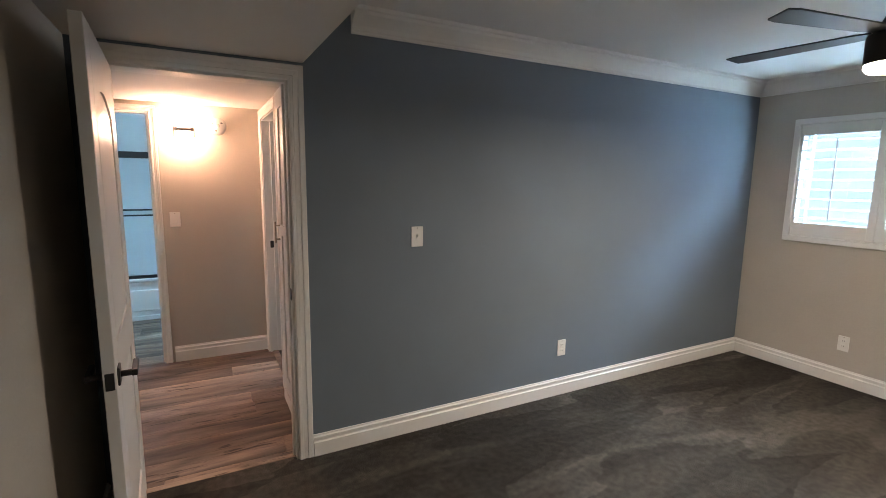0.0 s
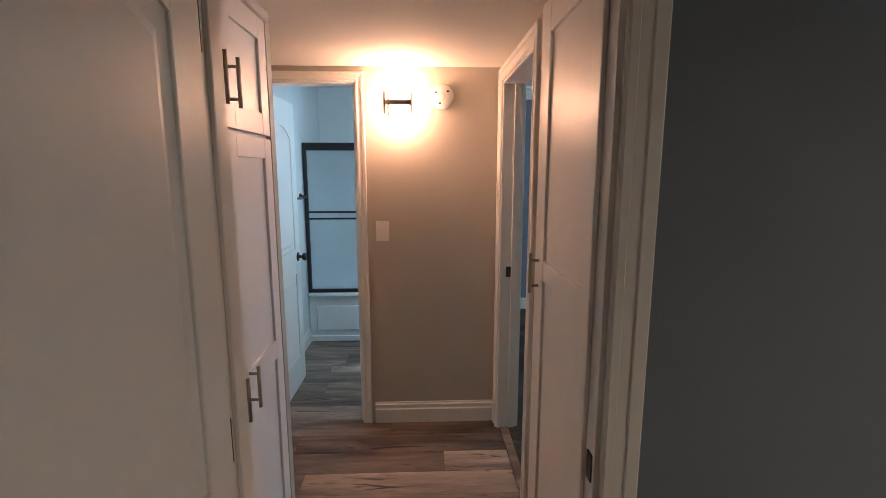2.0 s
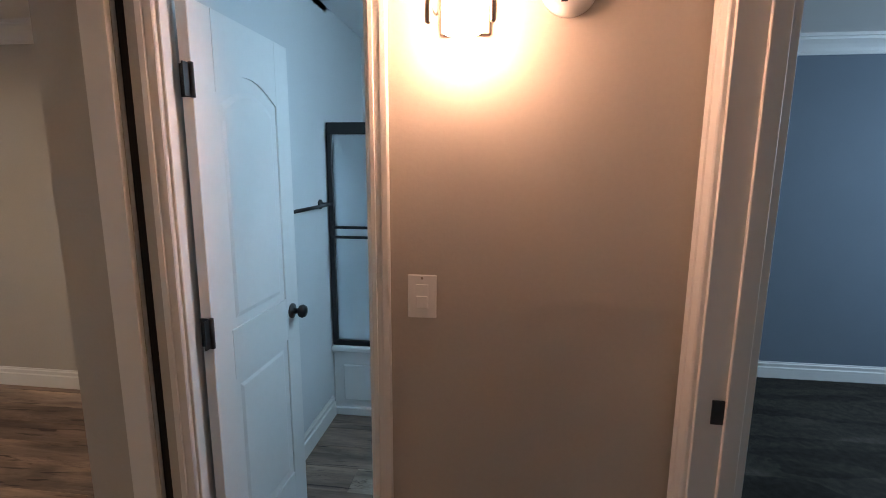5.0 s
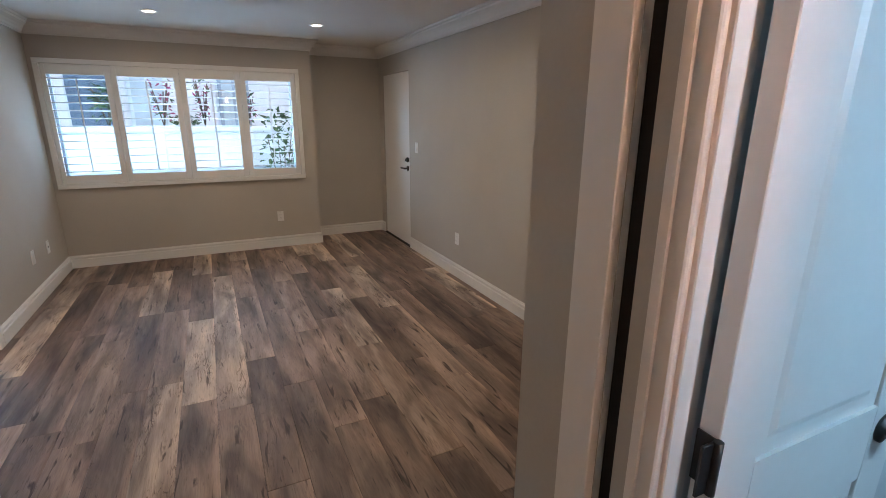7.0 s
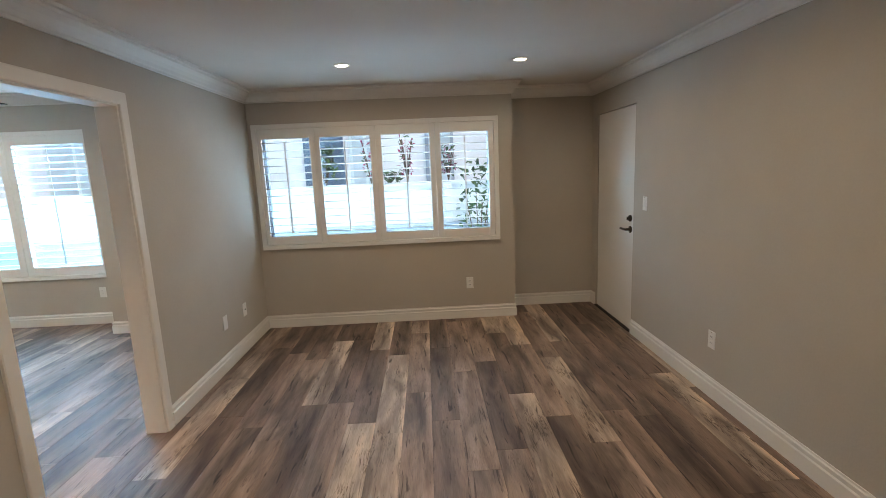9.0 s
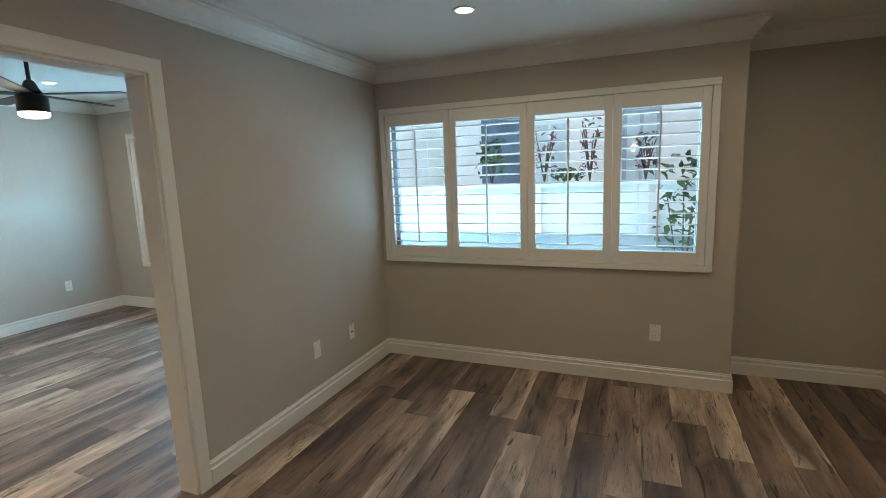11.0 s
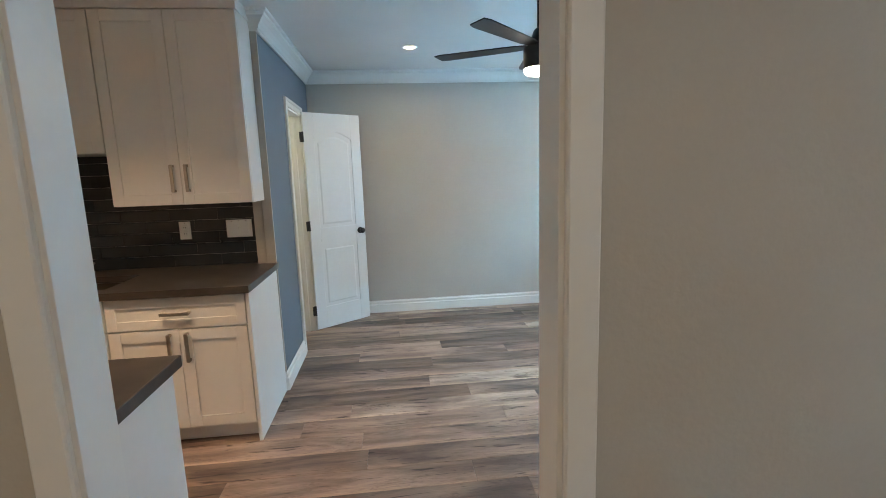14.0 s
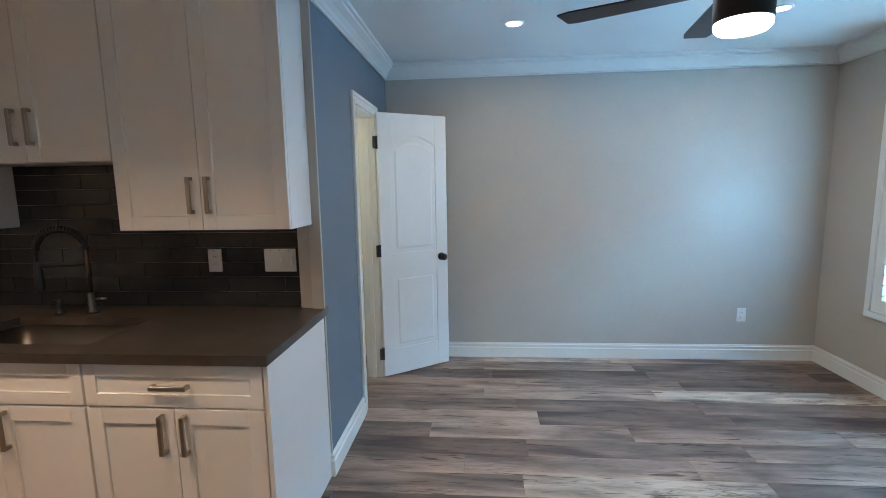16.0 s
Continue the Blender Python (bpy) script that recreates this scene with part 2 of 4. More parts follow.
BULB_CAN = glow("downlight_lens_lit", (1.0, 0.86, 0.68), 14)
BULB_FAN = glow("fan_lens_lit", (1.0, 0.88, 0.74), 55)

# ---------------------------------------------------------------- building helpers


def box(bm, x0, x1, y0, y1, z0, z1, bevel=0.0, seg=1):
    x0, x1 = min(x0, x1), max(x0, x1)
    y0, y1 = min(y0, y1), max(y0, y1)
    z0, z1 = min(z0, z1), max(z0, z1)
    vs = [bm.verts.new((x, y, z)) for z in (z0, z1) for y in (y0, y1) for x in (x0, x1)]
    fs = [bm.faces.new([vs[i] for i in q]) for q in ((0, 2, 3, 1), (4, 5, 7, 6), (0, 1, 5, 4), (2, 6, 7, 3), (0, 4, 6, 2), (1, 3, 7, 5))]
    if bevel:
        es = list({e for f in fs for e in f.edges})
        bmesh.ops.bevel(bm, geom=es, offset=bevel, segments=seg, affect="EDGES", profile=0.5)
    return bm


def cyl(bm, p0, p1, r0, r1=None, seg=20, caps=True):
    p0, p1 = Vector(p0), Vector(p1)
    r1 = r0 if r1 is None else r1
    d = p1 - p0
    q = d.to_track_quat("Z", "Y").to_matrix()
    rings = []
    for p, r in ((p0, r0), (p1, r1)):
        rings.append([bm.verts.new(p + q @ Vector((r * math.cos(2 * math.pi * i / seg), r * math.sin(2 * math.pi * i / seg), 0))) for i in range(seg)])
    for i in range(seg):
        f = bm.faces.new((rings[0][i], rings[0][(i + 1) % seg], rings[1][(i + 1) % seg], rings[1][i]))
        f.smooth = True
    if caps:
        bm.faces.new(rings[0][::-1])
        bm.faces.new(rings[1])
    return bm


def lathe(bm, origin, prof, seg=32, axis="z"):
    """A turned shape round an axis through origin: prof is rows of (radius, height)."""
    rings = []
    for r, h in prof:
        ring = []
        for i in range(seg):
            a = 2 * math.pi * i / seg
            c, s = r * math.cos(a), r * math.sin(a)
            v = {"z": (c, s, h), "y": (c, h, s), "x": (h, c, s)}[axis]
            ring.append(bm.verts.new(Vector(origin) + Vector(v)))
        rings.append(ring)
    for a, b in zip(rings, rings[1:]):
        for i in range(seg):
            f = bm.faces.new((a[i], a[(i + 1) % seg], b[(i + 1) % seg], b[i]))
            f.smooth = True
    bm.faces.new(rings[0][::-1])
    bm.faces.new(rings[-1])
    bmesh.ops.recalc_face_normals(bm, faces=bm.faces)
    return bm


def tube(bm, pts, r, seg=10):
    """A round tube along a line of points."""
    pts = [Vector(p) for p in pts]
    rings = []
    side = None
    for i, p in enumerate(pts):
        d = (pts[min(i + 1, len(pts) - 1)] - pts[max(i - 1, 0)]).normalized()
        if side is None:
            side = d.orthogonal().normalized()
        side = (side - d * side.dot(d)).normalized()
        up = d.cross(side)
        rings.append([bm.verts.new(p + r * (math.cos(2 * math.pi * k / seg) * side + math.sin(2 * math.pi * k / seg) * up)) for k in range(seg)])
    for a, b in zip(rings, rings[1:]):
        for k in range(seg):
            bm.faces.new((a[k], a[(k + 1) % seg], b[(k + 1) % seg], b[k])).smooth = True
    bm.faces.new(rings[0][::-1])
    bm.faces.new(rings[-1])
    return bm


def prism(bm, outline, d0, d1, put):
    """An outline of (u, z) pushed from depth d0 to d1; put(u, z, d) gives the place."""
    a = [bm.verts.new(put(u, z, d0)) for u, z in outline]
    b = [bm.verts.new(put(u, z, d1)) for u, z in outline]
    bm.faces.new(a)
    bm.faces.new(b[::-1])
    n = len(a)
    for i in range(n):
        bm.faces.new((a[i], b[i], b[(i + 1) % n], a[(i + 1) % n]))
    bmesh.ops.recalc_face_normals(bm, faces=bm.faces)
    return bm


def link(name, bm, materials, parent=None):
    me = bpy.data.meshes.new(name)
    bm.to_mesh(me)
    bm.free()
    for m in materials if isinstance(materials, (list, tuple)) else [materials]:
        me.materials.append(m)
    ob = new(name, me)
    if parent:
        ob.parent = parent
        ob.matrix_parent_inverse = parent.matrix_basis.inverted()
    return ob


def part(name, bm, material, parent, label=""):
    return tagged(link(name, bm, material, parent), label)


def thing(name, place, label, category, group="", kind=""):
    ob = new(name)
    ob.empty_display_size = 0.05
    ob.matrix_basis = Matrix.Translation(place)
    return tagged(ob, label, category, group, kind)


def one(name, bm, material, label, category, kind="structure"):
    return tagged(link(name, bm, material), label, category, "", kind)


def side(axis, sign, pos):
    """A place on an upright face: put(u, z, d), with u along the wall and d out of it."""
    if axis == "y":
        return lambda u, z, d: (u, pos + sign * d, z)
    return lambda u, z, d: (pos + sign * d, u, z)


def fbox(bm, put, u0, u1, z0, z1, d0, d1, bevel=0.0):
    a, b = put(u0, z0, d0), put(u1, z1, d1)
    return box(bm, a[0], b[0], a[1], b[1], a[2], b[2], bevel)


B = bmesh.new


def solid(name, label, spans, holes, faces, category="wall"):
    """A wall from a box, with box-shaped openings; faces: materials by direction, '' for the rest."""
    (x0, x1), (y0, y1), (z0, z1) = spans
    cuts = [sorted({lo, hi} | {min(max(h[a][k], lo), hi) for h in holes for k in (0, 1)}) for a, (lo, hi) in enumerate(spans)]
    n = [len(c) - 1 for c in cuts]

    def full(i, j, k):
        if not (0 <= i < n[0] and 0 <= j < n[1] and 0 <= k < n[2]):
            return False
        c = [(cuts[a][q] + cuts[a][q + 1]) / 2 for a, q in enumerate((i, j, k))]
        return not any(all(h[a][0] < c[a] < h[a][1] for a in range(3)) for h in holes)
    bm = B()
    mats = [faces[""]]
    for m in faces.values():
        if m not in mats:
            mats.append(m)
    at = {}

    def v(i, j, k):
        if (i, j, k) not in at:
            at[i, j, k] = bm.verts.new((cuts[0][i], cuts[1][j], cuts[2][k]))
        return at[i, j, k]
    dirs = (("-x", (-1, 0, 0), ((0, 0, 0), (0, 0, 1), (0, 1, 1), (0, 1, 0))), ("+x", (1, 0, 0), ((1, 0, 0), (1, 1, 0), (1, 1, 1), (1, 0, 1))),
            ("-y", (0, -1, 0), ((0, 0, 0), (1, 0, 0), (1, 0, 1), (0, 0, 1))), ("+y", (0, 1, 0), ((0, 1, 0), (0, 1, 1), (1, 1, 1), (1, 1, 0))),
            ("-z", (0, 0, -1), ((0, 0, 0), (0, 1, 0), (1, 1, 0), (1, 0, 0))), ("+z", (0, 0, 1), ((0, 0, 1), (1, 0, 1), (1, 1, 1), (0, 1, 1))))
    for i in range(n[0]):
        for j in range(n[1]):
            for k in range(n[2]):
                if full(i, j, k):
                    for key, d, q in dirs:
                        if not full(i + d[0], j + d[1], k + d[2]):
                            f = bm.faces.new([v(i + a, j + b, k + c) for a, b, c in q])
                            f.material_index = mats.index(faces.get(key, faces[""]))
    return one(name, bm, mats, label, category)


def sweep(name, label, path, profile, material, closed=False):
    """A moulding along a plan line, mitred; profile: rows of (out of the wall to the left of the line, height)."""
    pts = [Vector(p) for p in path]
    n = len(pts)
    bm = B()
    rings = []
    for i, p in enumerate(pts):
        ds = []
        if closed or i > 0:
            ds.append((p - pts[i - 1]).normalized())
        if closed or i < n - 1:
            ds.append((pts[(i + 1) % n] - p).normalized())
        nor = [Vector((-d.y, d.x)) for d in ds]
        m = nor[0] if len(nor) == 1 else (nor[0] + nor[1]) / (1 + nor[0].dot(nor[1]))
        rings.append([bm.verts.new((p.x + m.x * o, p.y + m.y * o, z)) for o, z in profile])
    k = len(profile)
    for i in range(n if closed else n - 1):
        a, b = rings[i], rings[(i + 1) % n]
        for j in range(k):
            bm.faces.new((a[j], a[(j + 1) % k], b[(j + 1) % k], b[j]))
    if not closed:
        bm.faces.new(rings[0])
        bm.faces.new(rings[-1][::-1])
    bmesh.ops.recalc_face_normals(bm, faces=bm.faces)
    return one(name, bm, material, label, "trim")


BASE = [(0, 0.001), (0.018, 0.001), (0.018, 0.086), (0.010, 0.092), (0.010, 0.102), (0.014, 0.106), (0.014, 0.116), (0.007, 0.121), (0.005, 0.130), (0, 0.130)]


def crown(h):
    return [(0, h), (0, h - 0.118), (0.012, h - 0.118), (0.014, h - 0.104), (0.020, h - 0.098), (0.028, h - 0.080), (0.045, h - 0.058), (0.066, h - 0.040),
            (0.072, h - 0.036), (0.076, h - 0.022), (0.090, h - 0.018), (0.092, h)]


# ---------------------------------------------------------------- plan
LIV, DIN, BED, HALL, BTH = 2.365, 2.50, 2.38, 2.09, 2.40
TOP = 2.6
W = {"": BEIGE}
solid("wall_bedroom_north", "slate blue accent wall with a doorway to the hall", [(-0.57, 4.45), (2.37, 2.49), (0, TOP)], [[(-0.33, 0.413), (2, 3), (-1, 2.0)]], {"": BEIGE, "-y": BLUE})
solid("wall_bedroom_west", "plain beige painted wall behind the bedroom door", [(-0.57, -0.45), (-2.6, 2.37), (0, TOP)], [], W)
solid("wall_bedroom_east", "beige painted wall with a shuttered window", [(4.33, 4.45), (-2.6, 2.37), (0, TOP)], [[(4, 5), (0.92, 2.0), (1.13, 1.99)]], W)
solid("wall_bedroom_south", "plain beige painted wall", [(-0.57, 4.45), (-2.72, -2.6), (0, TOP)], [], W)
solid("wall_hall_north", "beige wall with a switch, a sconce and the bathroom doorway", [(-0.97, 0.5), (4.24, 4.34), (0, TOP)], [[(-0.900, -0.30), (4, 5), (-1, 2.01)], [(-0.971, -0.952), (4, 4.318), (-1, 2.03)]], {"": BEIGE, "+y": BATH})
solid("wall_pocket", "thick beige wall end with a pocket door slot", [(-1.227, -0.97), (4.24, 6.52), (0, TOP)], [[(-0.990, -0.952), (4, 5.1), (-1, 2.03)]], {"": BEIGE, "+x": BATH})
solid("wall_hall_west", "beige wall between hall closet and living room", [(-1.227, -0.97), (2.245, 4.24), (0, TOP)], [[(-2, 0), (3.36, 4.3), (-1, 2.05)]], W)
solid("wall_hall_closet", "beige wall end beside the hall cabinets", [(-0.97, -0.50), (3.352, 3.40), (0, 2.09)], [], W)
solid("wall_hall_east", "beige wall with a doorway to the back bedroom", [(0.5, 0.62), (2.49, 6.52), (0, TOP)], [[(0, 1), (3.40, 4.15), (-1, 2.0)]], {"": BEIGE, "-x": BEIGE})
solid("wall_bath_east", "pale bathroom wall", [(0.46, 0.498), (4.34, 6.52), (0, TOP)], [], {"": BATH})
solid("wall_bath_north", "pale bathroom wall behind the tub", [(-0.97, 0.5), (6.42, 6.52), (0, TOP)], [], {"": BATH})
solid("wall_back_bedroom_north", "slate blue wall of the back bedroom", [(0.62, 4.1), (6.6, 6.72), (0, TOP)], [], {"": BLUE})
solid("wall_back_bedroom_east", "beige wall of the back bedroom", [(4.0, 4.12), (2.49, 6.6), (0, TOP)], [], W)
solid("wall_living_north", "long beige wall with the entry door", [(-6.82, -1.227), (5.76, 5.88), (0, TOP)], [[(-6.55, -5.66), (5.76, 5.80), (-1, 2.035)]], W)
solid("wall_living_west", "beige wall under a wide shuttered window", [(-6.47, -6.345), (2.13, 4.82), (0, TOP)], [[(-7, -6), (2.34, 4.62), (0.90, 1.97)]], W)
solid("wall_living_jog", "beige wall return beside the window", [(-6.70, -6.345), (4.70, 4.82), (0, TOP)], [[(-6.47, -6), (4.6, 4.83), (-1, 3)]], W)
solid("wall_living_recess", "beige wall recess beside the entry door", [(-6.82, -6.70), (4.70, 5.76), (0, TOP)], [], W)
solid("wall_living_south", "beige wall with a cased opening to the dining area", [(-6.345, -0.97), (2.13, 2.245), (0, TOP)], [[(-4.375, -3.45), (2, 3), (-1, 1.99)]], W)
solid("wall_dining_west", "beige dining wall with a shuttered window", [(-6.94, -6.82), (-1.9, 0.63), (0, TOP)], [[(-7, -6), (-1.33, 0.42), (0.60, 2.05)]], W)
solid("wall_dining_jog", "beige wall block beside the dining window", [(-6.94, -6.43), (0.63, 2.13), (0, TOP)], [], W)
solid("wall_dining_south", "long grey beige dining wall", [(-6.94, -3.14), (-2.02, -1.9), (0, TOP)], [], W)
solid("wall_closet_west", "slate blue wall with the closet doorway", [(-3.26, -3.14), (-1.9, -0.13), (0, TOP)], [[(-4, -3), (-1.42, -0.86), (-1, 2.03)]], {"": BEIGE, "-x": BLUE, "+x": CREAM})
solid("wall_kitchen_south", "kitchen wall behind sink and cabinets", [(-3.14, -0.70), (-0.29, -0.17), (0, TOP)], [], {"": BEIGE, "-y": CREAM})
solid("wall_kitchen_east", "beige kitchen end wall", [(-0.82, -0.70), (-0.17, 2.13), (0, TOP)], [], W)
solid("wall_closet_east", "cream closet wall", [(-2.0, -1.9), (-1.9, -0.29), (0, TOP)], [], {"": CREAM})
solid("wall_closet_south", "cream closet wall", [(-3.14, -1.9), (-2.02, -1.9), (0, TOP)], [], {"": CREAM})


def slab(name, label, x0, x1, y0, y1, z0, z1, material):
    return one(name, box(B(), x0, x1, y0, y1, z0, z1), material, label, "ceiling")


slab("ceiling_living", "off-white living room ceiling", -6.82, -0.97, 2.245, 5.76, LIV, LIV + 0.1, CEIL)
slab("ceiling_dining", "off-white dining and kitchen ceiling", -6.94, -0.70, -1.9, 2.13, DIN, DIN + 0.1, CEIL)
slab("ceiling_hall", "low off-white hall ceiling", -0.97, 0.5, 2.49, 4.24, HALL, HALL + 0.1, CEIL)
slab("ceiling_bath", "white bathroom ceiling", -0.97, 0.5, 4.34, 6.42, BTH, BTH + 0.1, BATH)
slab("ceiling_back_bedroom", "off-white back bedroom ceiling", 0.62, 4.0, 2.49, 6.6, BED, BED + 0.1, CEIL)
bm = prism(B(), [(-0.45, HALL), (0.49, HALL), (0.735, BED), (4.33, BED), (4.33, BED + 0.1), (-0.45, BED + 0.1)], -2.6, 2.37, lambda u, z, d: (u, d, z))
one("ceiling_bedroom", bm, CEIL, "off-white bedroom ceiling with a sloped soffit by the door", "ceiling")
one("roof_slab", box(B(), -7.0, 4.6, -2.8, 6.8, 2.62, 2.8), CONC, "flat roof slab over the flat", "roof")

sweep("baseboard_bedroom", "white moulded baseboard", [(0.49, 2.37), (4.33, 2.37), (4.33, -2.6), (-0.45, -2.6), (-0.45, 2.37)][::-1], BASE, TRIM)
sweep("crown_bedroom", "white stepped crown moulding", [(0.735, 2.37), (4.33, 2.37), (4.33, -2.6)][::-1], crown(BED), TRIM)
sweep("baseboard_hall", "white moulded baseboard", [(-0.235, 4.24), (0.5, 4.24)][::-1], BASE, TRIM)
sweep("baseboard_bath", "white bathroom baseboard", [(-0.97, 5.66), (-0.97, 4.36)], BASE, TRIM)
sweep("baseboard_living_north", "white moulded baseboard", [(-5.64, 5.76), (-1.227, 5.76), (-1.227, 4.24), (-1.08, 4.24)][::-1], BASE, TRIM)
sweep("baseboard_living_west", "white moulded baseboard", [(-4.445, 2.245), (-6.345, 2.245), (-6.345, 4.82), (-6.70, 4.82), (-6.70, 5.76), (-6.58, 5.76)][::-1], BASE, TRIM)
sweep("baseboard_living_south", "white moulded baseboard", [(-1.227, 2.245), (-3.385, 2.245)][::-1], BASE, TRIM)
LP = [(-6.345, 2.245), (-6.345, 4.82), (-6.70, 4.82), (-6.70, 5.76), (-1.227, 5.76), (-1.227, 2.245)]
sweep("crown_living", "white stepped crown moulding", LP[::-1], crown(LIV), TRIM, True)
sweep("baseboard_dining", "white moulded baseboard", [(-4.445, 2.13), (-6.43, 2.13), (-6.43, 0.63), (-6.82, 0.63), (-6.82, -1.9), (-3.26, -1.9), (-3.26, -1.50)], BASE, TRIM)
sweep("baseboard_closet_wall", "white moulded baseboard", [(-3.26, -0.785), (-3.26, -0.13), (-3.20, -0.13)], BASE, TRIM)
sweep("crown_dining", "white stepped crown moulding", [(-3.45, 2.13), (-6.43, 2.13), (-6.43, 0.63), (-6.82, 0.63), (-6.82, -1.9), (-3.26, -1.9), (-3.26, -0.13), (-3.14, -0.13)], crown(DIN), TRIM)
sweep("baseboard_back_bedroom", "white moulded baseboard", [(4.0, 6.6), (0.62, 6.6), (0.62, 4.25)], BASE, TRIM)
sweep("crown_back_bedroom", "white stepped crown moulding", [(4.0, 6.6), (0.62, 6.6), (0.62, 2.5)], crown(BED), TRIM)

# ---------------------------------------------------------------- door frames and doors


def casing(name, label, put, u0, u1, top, w=0.075, flat=False):
    """Moulded trim round an opening, mitred at the corners, on one face of a wall."""
    c = thing(name, put((u0 + u1) / 2, 0, 0), label, "door casing", "", "structure")
    rows = [(0, 0), (0, 0.009), (0.03, 0.012), (0.08, 0.0145), (0.28, 0.0150), (0.31, 0.0115), (0.60, 0.0125), (0.64, 0.0165), (0.94, 0.0175), (0.985, 0.015), (1, 0.010), (1, 0)]
    if flat:
        rows = [(0, 0), (0, 0.013), (0.04, 0.015), (0.07, 0.017), (0.93, 0.017), (0.96, 0.015), (1, 0.013), (1, 0)]

    def board(name, start, end):
        bm = B()
        a = [bm.verts.new(put(*start(w * o), d)) for o, d in rows]
        b = [bm.verts.new(put(*end(w * o), d)) for o, d in rows]
        bm.faces.new(a)
        bm.faces.new(b[::-1])
        for i in range(len(a)):
            bm.faces.new((a[i], b[i], b[(i + 1) % len(a)], a[(i + 1) % len(a)]))
        bmesh.ops.recalc_face_normals(bm, faces=bm.faces)
        part(name, bm, TRIM, c)
    board("casing_leg", lambda o: (u0 - o, 0.0), lambda o: (u0 - o, top + o - 0.0003))
    board("casing_leg", lambda o: (u1 + o, 0.0), lambda o: (u1 + o, top + o - 0.0003))
    board("casing_head", lambda o: (u0 - o, top + o), lambda o: (u1 + o, top + o))
    return c


def lining(name, label, axis, u0, u1, top, p0, p1, th=0.012, stop=None):
    """Jamb boards lining an opening through a wall from p0 to p1."""
    put = side(axis, 1, 0)
    c = thing(name, put((u0 + u1) / 2, 0, p0), label, "door jamb", "", "structure")
    for a, b in ((u0, u0 + th), (u1 - th, u1)):
        part("jamb_board", fbox(B(), put, a, b, 0, top, p0 - 0.002, p1 + 0.002, 0.001), TRIM, c)
    part("head_board", fbox(B(), put, u0 + th, u1 - th, top - th, top, p0 - 0.002, p1 + 0.002, 0.001), TRIM, c)
    if stop:
        for a, b in ((u0 + th, u0 + th + 0.011), (u1 - th - 0.011, u1 - th)):
            part("door_stop", fbox(B(), put, a, b, 0, top - th, stop[0], stop[1], 0.002), TRIM, c)
    return c


def arch_top(x0, x1, z0, zs, rise, n=12):
    """An outline with a shallow arch on top."""
    pts = [(x0, z0), (x1, z0), (x1, zs)]
    for i in range(1, n):
        f = i / n
        x = x1 + (x0 - x1) * f
        pts.append((x, zs + rise * math.sin(math.pi * f) ** 1.0))
    return pts + [(x0, zs)]


